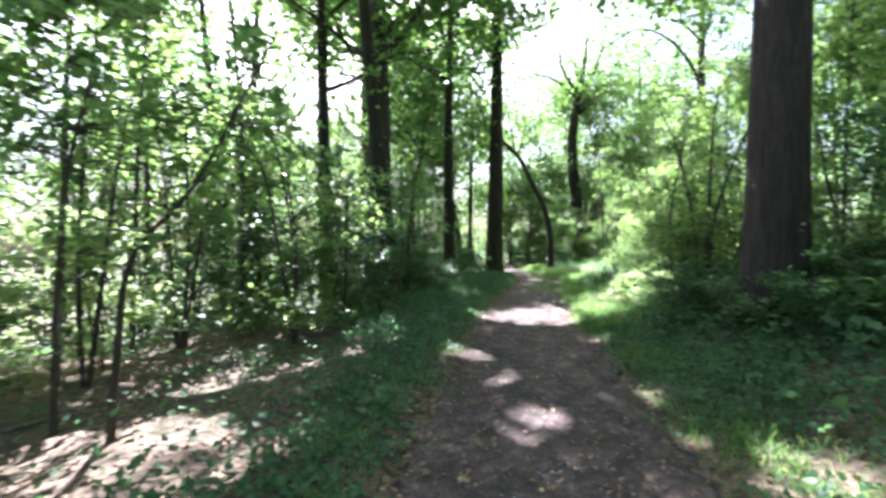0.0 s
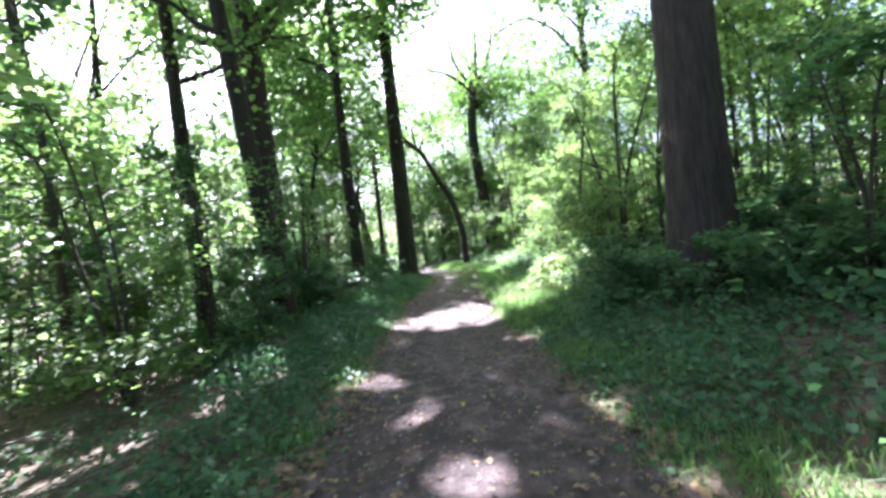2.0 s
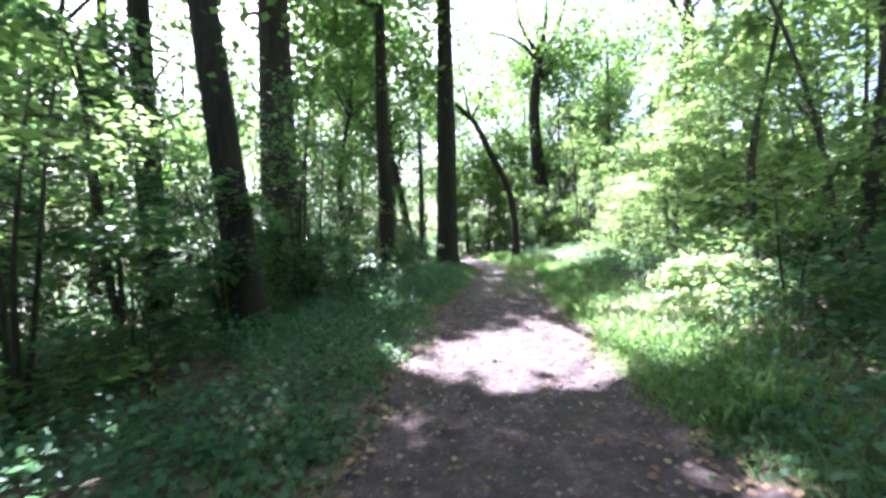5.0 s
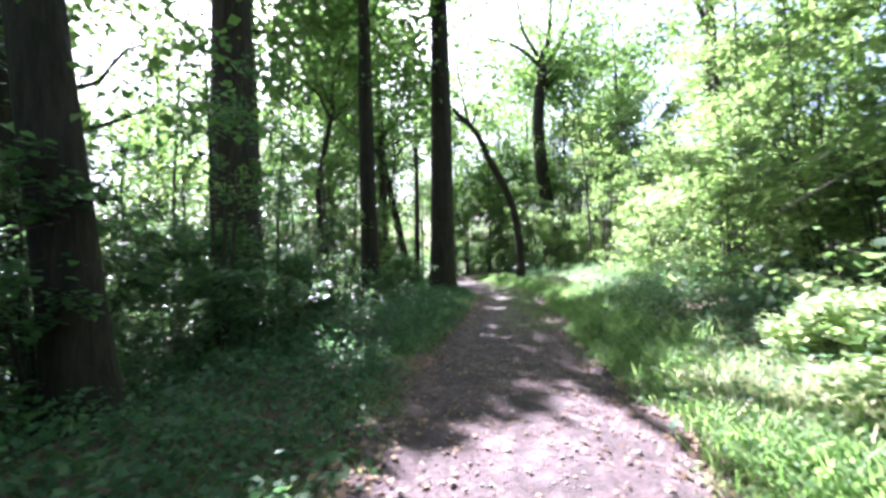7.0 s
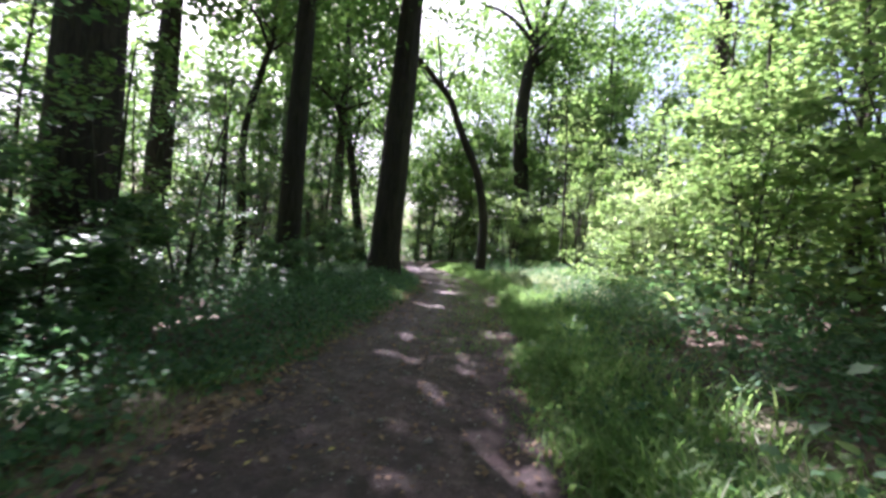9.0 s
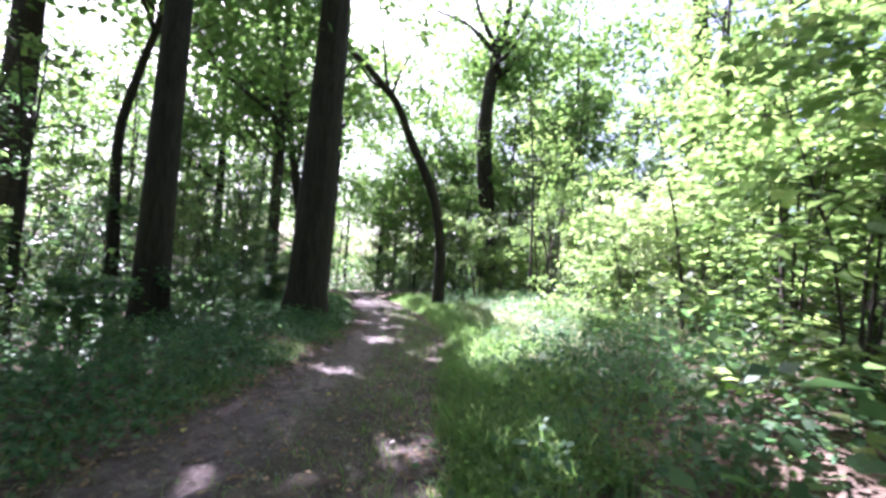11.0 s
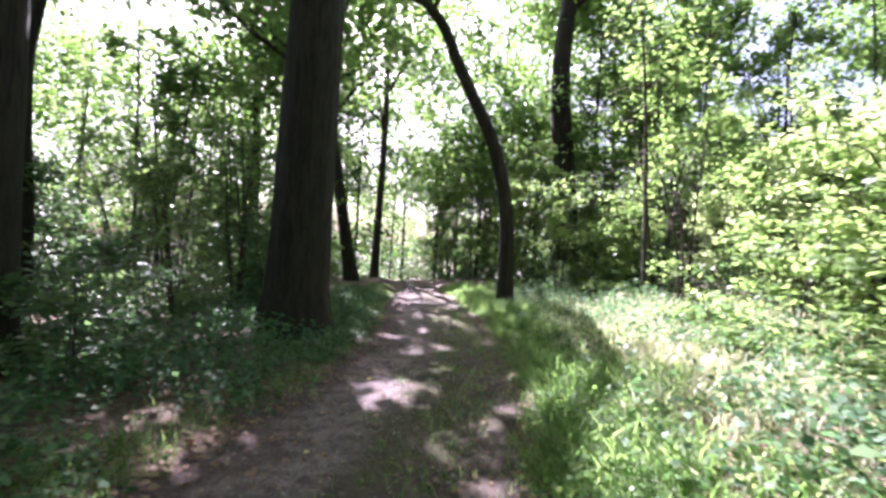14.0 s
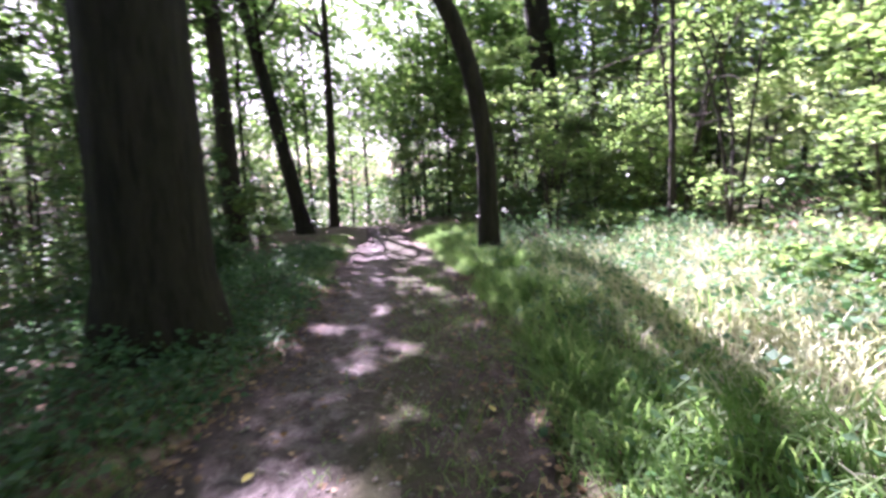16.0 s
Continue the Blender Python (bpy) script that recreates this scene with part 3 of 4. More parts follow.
# ---------------------------------------------------------------- saplings and shrubs
def build_shrub(name, label, x, y, tall, spread, stems=3, foliage=LEAF_DARK, size=0.085, per=34, sprays=9, seed=0, line=None, lowest=0.25, thick=0.02, near=False, thinned=1.0):
    """A young tree or shrub: stems, and flat sprays of leaves along level twigs."""
    r = np.random.default_rng(seed + 900)
    foot = float(height(x, y)) - 0.03
    root = tagged(new(name), label, "shrub" if name == "shrub" else "tree" if "tree" in name else "sapling", "undergrowth beside the path")
    root.location = (x, y, foot)
    spots_all, heads = [], []
    for k in range(stems):
        a = r.uniform(0, 2 * np.pi)
        if line is None:
            out = spread * r.uniform(0.25, 0.6) * (0.4 if stems == 1 else 1)
            pts = [(0.06 * math.cos(a), 0.06 * math.sin(a), 0), (out * 0.3 * math.cos(a) + r.normal(0, 0.06), out * 0.3 * math.sin(a) + r.normal(0, 0.06), tall * 0.4),
                   (out * 0.65 * math.cos(a), out * 0.65 * math.sin(a), tall * 0.75), (out * math.cos(a), out * math.sin(a), tall * r.uniform(0.85, 1.05))]
        else:
            pts = line
        seg = curve_points(pts, 16)
        stem = part("stem", mesh_from("stem", *tube(seg[:: 1 if near else 3], thick * (tall / 3) * np.linspace(1, 0.25, 16 if near else 6), 7 if near else 5), BARK_THIN, True), root)
        pieces = []
        for s in range(sprays):
            i = int(np.clip(r.uniform(lowest, 1) * 15, 1, 15))
            b = r.uniform(0, 2 * np.pi)
            far = spread * r.uniform(0.35, 0.95) * (1.15 - 0.5 * i / 15)
            d = np.array([math.cos(b), math.sin(b), r.normal(0.14, 0.12 if tall < 3 else 0.22)])
            side = np.array([-d[1], d[0], 0])
            tw = curve_points([seg[i], seg[i] + d * far * 0.5 + side * r.normal(0, 0.08) + [0, 0, 0.06], seg[i] + d * far + side * r.normal(0, 0.12)], 5)
            pieces.append(tube(tw, 0.007 * (0.5 + tall / 4) * np.linspace(1, 0.3, 5), 3))
            q = r.uniform(0.2, 1.03, per) ** 0.8
            base = seg[i] + (tw[-1] - seg[i]) * q[:, None] + np.array([0, 0, 0.05]) * np.sin(q * 3)[:, None]
            lat = r.normal(0, 0.2, per) * far * (0.35 + 0.8 * np.sin(np.clip(q, 0, 1) * 2.6))
            spots_all.append(base + side * lat[:, None] + np.stack([np.zeros(per), np.zeros(per), r.normal(0, 0.03 + 0.012 * tall, per) - 0.2 * np.abs(lat)], -1))
            heads.append(b - np.pi / 2 + np.sign(lat) * -0.9 + r.normal(0, 0.35, per))
        if near:
            for piece in pieces:
                part("twig", mesh_from("twig", *piece, BARK_THIN, True), stem)
        else:
            part("branchwork", mesh_from("branchwork", *joined(pieces), BARK_THIN, True), stem)["kind"] = "stuff"
    at, head = np.concatenate(spots_all), np.concatenate(heads)
    world_at = at + np.array([x, y, foot])
    keep = ~(sunlit(world_at) & (world_at[:, 2] > height(world_at[:, 0], world_at[:, 1]) + (0.9 if tall > 3.3 else 2.6)))
    keep |= np.random.default_rng(seed + 7000).uniform(0, 1, len(at)) > thinned
    at, head = at[keep], head[keep]
    v, f = leaves(LEAF_FINE if near else LEAF_PLAIN, at, r.uniform(0.65, 1.25, len(at)) * size, 0.3, heading=head, r=r)
    part("foliage", mesh_from("foliage", v, f, foliage), root, "layered sprays of green leaves")
    return root


SAP = "young broadleaf sapling with thin stem and layered leaves"
SHRUB = "leafy green understorey shrub"
build_shrub("sapling", "thin bowed sapling with sparse leaves", -2.46, 3.17, 3.4, 1.1, 1, LEAF_MAPLE, 0.1, 36, 18, 1, [(0, 0, 0), (0.02, 0.05, 0.75), (0.08, 0.12, 1.4), (0.5, 0.2, 1.95), (0.85, 0.3, 2.7), (1.1, 0.4, 3.3)], 0.35, thick=0.028, near=True, thinned=0.7)
build_shrub("sapling", SAP, -3.24, 3.57, 4.2, 1.1, 1, LEAF_MAPLE, 0.09, 32, 16, 2, [(0, 0, 0), (0.03, 0, 1.2), (0.02, 0.1, 2.2), (0.25, 0.1, 3.2), (0.3, 0.1, 4.2)], 0.3, near=True, thinned=0.7)
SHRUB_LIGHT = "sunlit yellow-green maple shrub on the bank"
# leaf colour raised here to read as full sun
build_shrub("shrub", "low shrub, yellow-green leaves coloured pale for strong sunlight", 4.7, 10.7, 0.6, 0.6, 4, LEAF_SUNLIT, 0.06, 70, 14, 7, lowest=0.1, near=True)
# the first eight take the lightened leaf colour, which adds to the sun
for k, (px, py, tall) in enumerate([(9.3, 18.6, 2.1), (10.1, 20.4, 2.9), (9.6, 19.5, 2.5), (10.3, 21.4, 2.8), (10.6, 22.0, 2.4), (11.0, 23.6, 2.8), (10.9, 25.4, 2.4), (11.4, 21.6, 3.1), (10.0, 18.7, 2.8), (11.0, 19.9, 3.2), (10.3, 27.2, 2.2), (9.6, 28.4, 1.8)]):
    build_shrub("shrub", SHRUB_LIGHT, px, py, tall, 1.15, 3, LEAF_SUNLIT if k < 8 else LEAF_MAPLE, 0.08, 74, 14, 740 + k, lowest=0.12)
for k, (px, py, tall) in enumerate([(4.1, 5.2, 0.85), (5.2, 5.0, 1.0), (3.85, 6.5, 0.8), (5.9, 5.9, 1.2), (4.6, 4.4, 0.7), (5.9, 4.4, 1.1), (5.4, 7.2, 1.3), (4.4, 7.5, 1.0)]):
    build_shrub("shrub", "dark green shrub at the foot of a massive tree", px, py, tall, 0.85, 3, LEAF_DARK, 0.09, 40, 9, 700 + k, lowest=0.1, near=True)
# same lightened leaves: sun brightness carried by their colour
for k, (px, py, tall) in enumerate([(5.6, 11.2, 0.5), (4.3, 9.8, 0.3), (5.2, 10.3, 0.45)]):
    build_shrub("shrub", "low shrub, yellow-green leaves coloured pale for strong sunlight", px, py, tall, 0.7, 3, LEAF_SUNLIT, 0.075, 40, 9, 770 + k, lowest=0.1, near=True)
for k, (px, py, tall) in enumerate([(-0.8, 13.4, 1.3), (-1.6, 14.6, 1.8), (-2.6, 15.4, 2.2), (-0.9, 16.8, 1.5), (-3.6, 16.4, 2.4), (-2.2, 12.7, 1.7), (-1.2, 18.9, 1.6)]):
    build_shrub("shrub", SHRUB, px, py, tall, 1.1, 3, LEAF_DARK, 0.1, 44, 11, 790 + k, lowest=0.1, near=True)
for k, (px, py, tall) in enumerate([(6.7, 11.9, 2.2), (7.5, 13.2, 3.0), (7.2, 14.8, 2.6), (8.1, 16.0, 3.0)]):
    build_shrub("shrub", "broad maple shrub with layered leaves on the bank", px, py, tall, 1.4, 4, LEAF_MAPLE, 0.11, 46, 14, 820 + k, lowest=0.1, thinned=0.4)
# brightness of sunlit leaves on this side comes partly from the lightened colour
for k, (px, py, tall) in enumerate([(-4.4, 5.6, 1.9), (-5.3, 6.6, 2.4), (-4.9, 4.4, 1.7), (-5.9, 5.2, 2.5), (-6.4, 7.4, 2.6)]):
    build_shrub("shrub", "green shrub coloured pale for sunlight among fallen branches", px, py, tall, 1.1, 3, LEAF_SUNLIT, 0.1, 40, 11, 840 + k, lowest=0.15)
under = np.random.default_rng(21)
count = 0
for side, n in ((-1, 58), (1, 66)):
    placed = []
    tries = 0
    while len(placed) < n and tries < 3000:
        tries += 1
        py = under.uniform(-1.5, 34)
        pu = side * (under.uniform(2.5 if py < 9 else 3.3, 9) if side < 0 else under.uniform(2.9, 9))
        px = float(track(py)) + pu
        if any(math.hypot(px - a, py - b) < 0.8 for a, b in placed) or math.hypot(px - 4.73, py - 6.14) < 1.4 or math.hypot(px - 2.75, py - 23.3) < 1.6:
            continue
        if side > 0 and py > 11 and pu < 3.5:
            continue
        if side > 0 and py < 5 and pu < 3.6 or side < 0 and py < 5.5 and pu > -4.6:
            continue
        placed.append((px, py))
        tall = under.uniform(0.9, 1.7) if abs(pu) < 3.4 else under.uniform(1.6, 4.8)
        if side > 0 and 18 < py < 27 and pu < 4.4:
            tall = under.uniform(0.25, 0.45)
        kind = LEAF_MAPLE if (side > 0 and py > 4.5) or under.uniform() < 0.35 else LEAF_DARK
        count += 1
        build_shrub("shrub" if tall < 2.6 else "sapling", (SHRUB_LIGHT if kind is LEAF_MAPLE and side > 0 else SHRUB) if tall < 2.6 else SAP, px, py, tall, under.uniform(0.9, 1.5) * (0.6 + tall / 5),
                    int(under.integers(2, 5)) if tall < 3 else int(under.integers(2, 4)), kind, 0.07 if tall < 0.5 else 0.11 if abs(pu) > 4.5 else 0.09, 48, 12, 40 + count, lowest=0.1, thick=0.025, near=abs(pu) < 4.5)

# small trees of the middle layer, whose leaves hang between the shrubs and the high crowns
MIDDLE = "small understorey tree with level leafy branches"
middle = np.random.default_rng(31)
placed = []
tries = 0
while len(placed) < 58 and tries < 4000:
    tries += 1
    py = middle.uniform(-6, 46)
    px = float(track(py)) + (middle.uniform(4.6, 20) if middle.uniform() < 0.64 else -middle.uniform(5.5, 20))
    if 8 < py < 25 and 0 < px - float(track(py)) < 8:
        continue
    if any(math.hypot(px - a, py - b) < 2.0 for a, b in placed + fixed):
        continue
    placed.append((px, py))
    build_shrub("understorey_tree", MIDDLE, px, py, middle.uniform(5, 9.5), middle.uniform(1.8, 2.8), 1 + int(middle.integers(0, 2)), LEAF_MAPLE if px > 4 and py > 8 else (LEAF_CROWN if len(placed) % 2 else LEAF_DARK),
                0.17, 60, 34, 300 + len(placed), lowest=0.2, thick=0.024)
for k, (px, py, tall, wide) in enumerate([(-4.7, 6.4, 6.0, 1.7), (-6.3, 9.2, 7.0, 2.0), (-5.0, 1.6, 5.0, 1.5), (-7.5, 4.5, 6.5, 2.0), (-6.2, 14.2, 6.5, 1.8), (-7.8, 12.0, 7.0, 2.0), (-9.5, 15.0, 8.0, 2.2), (-4.2, 4.6, 5.2, 1.5), (-6.0, 3.2, 6.2, 1.7), (-5.6, 7.8, 6.0, 1.6), (-8.6, 7.2, 7.5, 2.0)]):
    build_shrub("understorey_tree", MIDDLE, px, py, tall, wide, 1, LEAF_MAPLE, 0.13, 64, 34, 460 + k, lowest=0.4, thick=0.02, thinned=0.8)
for k, (px, py, tall) in enumerate([(9.6, 12.6, 7.0), (10.6, 16.4, 7.8), (11.6, 20.6, 8.2), (8.9, 9.6, 6.4), (9.6, 25.6, 7.6), (8.6, 14.6, 5.6), (12.5, 13.5, 8.5), (9.6, 17.4, 7.6), (10.6, 19.4, 8.2)]):
    build_shrub("understorey_tree", MIDDLE, px, py, tall, 2.3, 1, LEAF_MAPLE, 0.115, 92, 34, 480 + k, lowest=0.3, thick=0.022)
for k, (px, py, tall) in enumerate([(-5.0, 20.0, 8.5), (-7.4, 25.0, 10.0), (-8.6, 19.0, 9.0), (-10.5, 23.5, 10.0)]):
    build_shrub("understorey_tree", MIDDLE, px, py, tall, 2.4, 1, LEAF_CROWN if k % 2 else LEAF_MAPLE, 0.16, 64, 34, 520 + k, lowest=0.42, thick=0.02, thinned=0.4)
# leafy small trees between and behind the trunks, which close the wood against the sky
for k, (px, py, tall) in enumerate([(-4.8, 31.5, 11.0), (-5.2, 37.0, 10.5), (-8.2, 33.5, 11.5), (-10.2, 28.5, 11.0), (-12.2, 20.6, 10.0), (-9.8, 11.6, 8.5), (-11.6, 15.4, 9.5), (-7.2, 16.2, 8.0),
                                    (-10.8, 8.0, 8.0), (-5.2, 12.2, 6.6), (-4.4, 9.6, 5.6), (-12.8, 25.0, 11.0), (-9.4, 4.0, 7.0), (3.0, 43.0, 9.5), (-3.2, 45.0, 12.0), (-8.5, 42.0, 12.0)]):
    build_shrub("understorey_tree", MIDDLE, px, py, tall, 2.2 if py < 18 else 2.6, 1, LEAF_MAPLE if k % 3 else LEAF_CROWN, 0.14 if py < 18 else 0.19, 60, 34, 1540 + k, lowest=0.3, thick=0.018, thinned=0.65 if py < 18 else 0.75)
for k, (px, py, tall) in enumerate([(12.6, 28.4, 9.0), (14.4, 31.5, 10.0), (12.8, 39.0, 10.5), (15.8, 36.0, 11.0), (9.0, 40.0, 8.5), (16.5, 27.0, 9.5), (13.2, 17.6, 8.8), (11.2, 11.0, 7.5), (8.8, 32.0, 5.0), (12.2, 33.2, 7.0), (7.2, 36.4, 6.5), (18.0, 32.0, 11.0), (9.8, 37.0, 7.5), (6.6, 41.5, 8.0)]):
    build_shrub("understorey_tree", MIDDLE, px, py, tall, 2.4, 1, LEAF_MAPLE if k % 3 else LEAF_CROWN, 0.15 if py < 20 else 0.19, 60, 34, 1580 + k, lowest=0.18, thick=0.018, thinned=0.9)
# leafy young growth that closes the view where the track bends away
for k in range(26):
    py = middle.uniform(34, 52)
    px = middle.uniform(-12, 18)
    if abs(px - float(track(py))) > 1.6:
        build_shrub("sapling", SAP, px, py, middle.uniform(2, 5.5), middle.uniform(1.3, 2.2), 3, LEAF_MAPLE if k % 3 else LEAF_DARK, 0.2, 42, 14, 500 + k, lowest=0.08, thick=0.025)


# ---------------------------------------------------------------- far woods, low plants, grass, litter
def build_far_woods():
    r = np.random.default_rng(77)
    n = 2600
    ang, dist = r.uniform(0, 2 * np.pi, n), r.uniform(36, 75, n)
    ahead = np.abs(np.angle(np.exp(1j * (ang - 0.05)))) < 1.1
    x, y = 4 + dist * np.sin(ang), 15 + dist * np.cos(ang)
    z = height(x, y) + np.abs(r.normal(0, 1, n)) * 8.0
    open_sky = (np.abs(np.angle(np.exp(1j * (ang - 0.12)))) < 0.16) & (z > 9.0) & (r.uniform(0, 1, n) < 0.5)
    open_sky |= (np.sin(ang) < -0.35) & (r.uniform(0, 1, n) < 0.4)
    centres = np.stack([x, y, z], -1)
    fine = clump_leaves(centres[~open_sky & ahead], 84, 1.25, 0.36, 0.6, LEAF_PLAIN, 78)
    coarse = clump_leaves(centres[~ahead & (r.uniform(0, 1, n) < 0.5)], 44, 1.6, 0.7, 0.6, LEAF_PLAIN, 79)
    v, f = joined([fine, coarse])
    tagged(new("far_woods", mesh_from("far_woods", v, f, LEAF_CROWN)), "distant green wood edge of many leafy crowns", "woods", kind="stuff")
    pieces = []
    for k in range(90):
        a, d = r.uniform(0, 2 * np.pi), r.uniform(32, 70)
        px, py = 4 + d * math.sin(a), 15 + d * math.cos(a)
        q = np.linspace(0, 1, 6)
        line = np.stack([px + r.normal(0, 0.4) * q, py + 0 * q, float(height(px, py)) - 0.3 + r.uniform(10, 17) * q], -1)
        pieces.append(tube(line, r.uniform(0.1, 0.28) * (1 - 0.7 * q), 6))
    tagged(new("far_trunks", mesh_from("far_trunks", *joined(pieces), BARK_DARK, True)), "distant slender dark tree trunks", "woods", kind="stuff")


def build_brush():
    """Knee-high growth under the trees, away from the track."""
    r = np.random.default_rng(79)
    n = 3200
    y, u = r.uniform(0, 46, n), r.uniform(0, 1, n) ** 1.4 * 21 + 2.9
    u = np.where(r.uniform(0, 1, n) < 0.5, u, -u - 1.4)
    x = track(y) + u
    litter = np.hypot((x + 3.4) / 2.5, (y - 4.8) / 3.6) < 1
    litter |= (x > 5.5) & (x < 10.2) & (y > 17.5) & (y < 27)
    x, y = x[~litter], y[~litter]
    z = height(x, y) + r.uniform(0.1, 0.9, len(x)) * smooth(0, 1, r.uniform(0, 1, len(x)))
    v, f = clump_leaves(np.stack([x, y, z], -1), 28, 0.42, 0.115, 0.4, LEAF_PLAIN, 80, False)
    tagged(new("brush", mesh_from("brush", v, f, LEAF_DARK)), "knee-high green brush under the trees", "undergrowth", kind="stuff")


def build_thicket():
    """Dense young growth, man high, that closes the view under the far trees."""
    r = np.random.default_rng(82)
    n = 760
    x, y = r.uniform(-16, 20, n), r.uniform(37, 56, n)
    west = r.uniform(0, 1, n) < 0.36
    x, y = np.where(west, r.uniform(-17, -5.5, n), x), np.where(west, r.uniform(22, 40, n), y)
    keep = np.abs(x - track(y)) > np.where(y > 41, -1, 1.6)
    x, y = x[keep], y[keep]
    z = height(x, y) + r.uniform(0.2, 1, len(x)) ** 1.5 * 3.2
    v, f = clump_leaves(np.stack([x, y, z], -1), 46, 0.6, 0.22, 0.45, LEAF_PLAIN, 86, False)
    tagged(new("thicket", mesh_from("thicket", v, f, LEAF_DARK)), "dense man-high green thicket under far trees", "thicket", kind="stuff")


def build_herbs():
    """Broad-leaved low plants on both sides of the track, each a small rosette on short stalks."""
    r = np.random.default_rng(81)
    n = 14000
    y = r.uniform(-1, 30, n)
    u = (1.2 + np.abs(r.normal(0, 1, n)) * 2.4) * np.where(r.uniform(0, 1, n) < 0.5, -1, 1)
    x = track(y) + u
    dens = np.sin(x * 1.3 + y * 0.7) + np.sin(y * 1.9 - x * 0.4)
    litter = (np.hypot((x + 2.7) / 1.7, (y - 3.6) / 1.4) < 1) & (r.uniform(0, 1, n) < 0.8)
    litter |= (np.hypot((x + 2.7) / 1.6, (y - 5.6) / 2.8) < 1) & (r.uniform(0, 1, n) < 0.82)
    grassy = (u > 0) & (u < 2.5) & (y > 7.5) & (r.uniform(0, 1, n) < 0.75)
    keep = (dens > -1.6) & ~litter & ~grassy
    x, y, u = x[keep], y[keep], u[keep]
    k = 11
    tall = np.repeat(r.uniform(0.08, 0.3, len(x)) * smooth(1.1, 2.2, np.abs(u)) + 0.05, k)
    px, py = np.repeat(x, k) + r.normal(0, 0.13, len(x) * k), np.repeat(y, k) + r.normal(0, 0.13, len(x) * k)
    at = np.stack([px, py, height(px, py) + tall * r.uniform(0.25, 1.2, len(px))], -1)
    v, f = leaves(LEAF_PLAIN, at, r.uniform(0.035, 0.08, len(at)), 0.5, r=r)
    tagged(new("herbs", mesh_from("herbs", v, f, LEAF_LOW)), "low dark-green broad-leaved plants covering the verges", "ground plants", kind="stuff")


def build_grass():
    r = np.random.default_rng(83)
    n = 7600
    y = r.uniform(0, 34, n)
    right = r.uniform(0, 1, n) < 0.78
    wander = 0.16 * np.sin(1.3 * y) + 0.1 * np.sin(3.7 * y + 1)
    u = np.where(right, 1.0 + wander + np.abs(r.normal(0, 0.7, n)), -1.12 + wander - np.abs(r.normal(0, 0.35, n)))
    x = track(y) + u
    k = 12
    lush = np.where(right & (y > 7.5), 1.55, 0.75) * (0.7 + 0.5 * np.sin(x * 2 + y * 1.1) ** 2)
    crown = r.uniform(0, 1, n) < 0.08
    y, u = np.where(crown, r.uniform(14.5, 27, n), y), np.where(crown, r.normal(0.45, 0.36, n), u)
    x = track(y) + u
    size = np.repeat(lush * np.where(crown, 0.35, smooth(0.75, 1.4, np.abs(u))) * 0.17 + 0.03, k) * r.uniform(0.5, 1.2, n * k)
    px, py = np.repeat(x, k) + r.normal(0, 0.07, n * k), np.repeat(y, k) + r.normal(0, 0.07, n * k)
    at = np.stack([px, py, height(px, py) - 0.01], -1)
    v, f = leaves(BLADE, at, size, 0.25, pitch=r.uniform(0.5, 1.35, n * k), r=r)
    tagged(new("grass", mesh_from("grass", v, f, GRASS)), "bright green grass tufts fringing the path", "grass", kind="stuff")


def build_weeds():
    """Soft bright weeds, shin high, that crowd the sunnier verge."""
    r = np.random.default_rng(88)
    n, k = 1000, 16
    y = r.uniform(7.5, 20, n)
    x = track(y) + 1.2 + 0.16 * np.sin(1.3 * y) + np.abs(r.normal(0, 0.6, n))
    tall = np.repeat(r.uniform(0.06, 0.24, n), k)
    px, py = np.repeat(x, k) + r.normal(0, 0.08, n * k), np.repeat(y, k) + r.normal(0, 0.08, n * k)
    at = np.stack([px, py, height(px, py) + tall * r.uniform(0.2, 1.1, n * k)], -1)
    v, f = leaves(LEAF_PLAIN, at, r.uniform(0.02, 0.055, n * k), 0.6, r=r)
    tagged(new("weeds", mesh_from("weeds", v, f, GRASS)), "soft bright green weeds crowding the sunny verge", "ground plants", kind="stuff")


def build_dry_grass():
    """Stalks and seed heads in the open, sunny stretch of the bank, coloured near white for the sun's glare."""
    r = np.random.default_rng(84)
    n, k = 3600, 8
    x, y = r.normal(8.1, 1.0, n), r.normal(22.2, 2.0, n)
    near_bush = r.uniform(0, 1, n) < 0.18
    x, y = np.where(near_bush, r.normal(4.1, 0.45, n), x), np.where(near_bush, r.normal(10.4, 0.45, n), y)
    ok = x - track(y) > np.where(y > 15, 1.9, 1.4)
    x, y = x[ok], y[ok]
    px, py = np.repeat(x, k) + r.normal(0, 0.09, len(x) * k), np.repeat(y, k) + r.normal(0, 0.09, len(x) * k)
    at = np.stack([px, py, height(px, py) - 0.01], -1)
    v, f = leaves(BLADE, at, r.uniform(0.1, 0.36, len(at)), 0.25, pitch=r.uniform(0.5, 1.4, len(at)), r=r)
    tagged(new("dry_grass", mesh_from("dry_grass", v, f, STRAW_GLARE)), "pale dry grass on the sunny bank, sun glare put into its colour", "grass", kind="stuff")


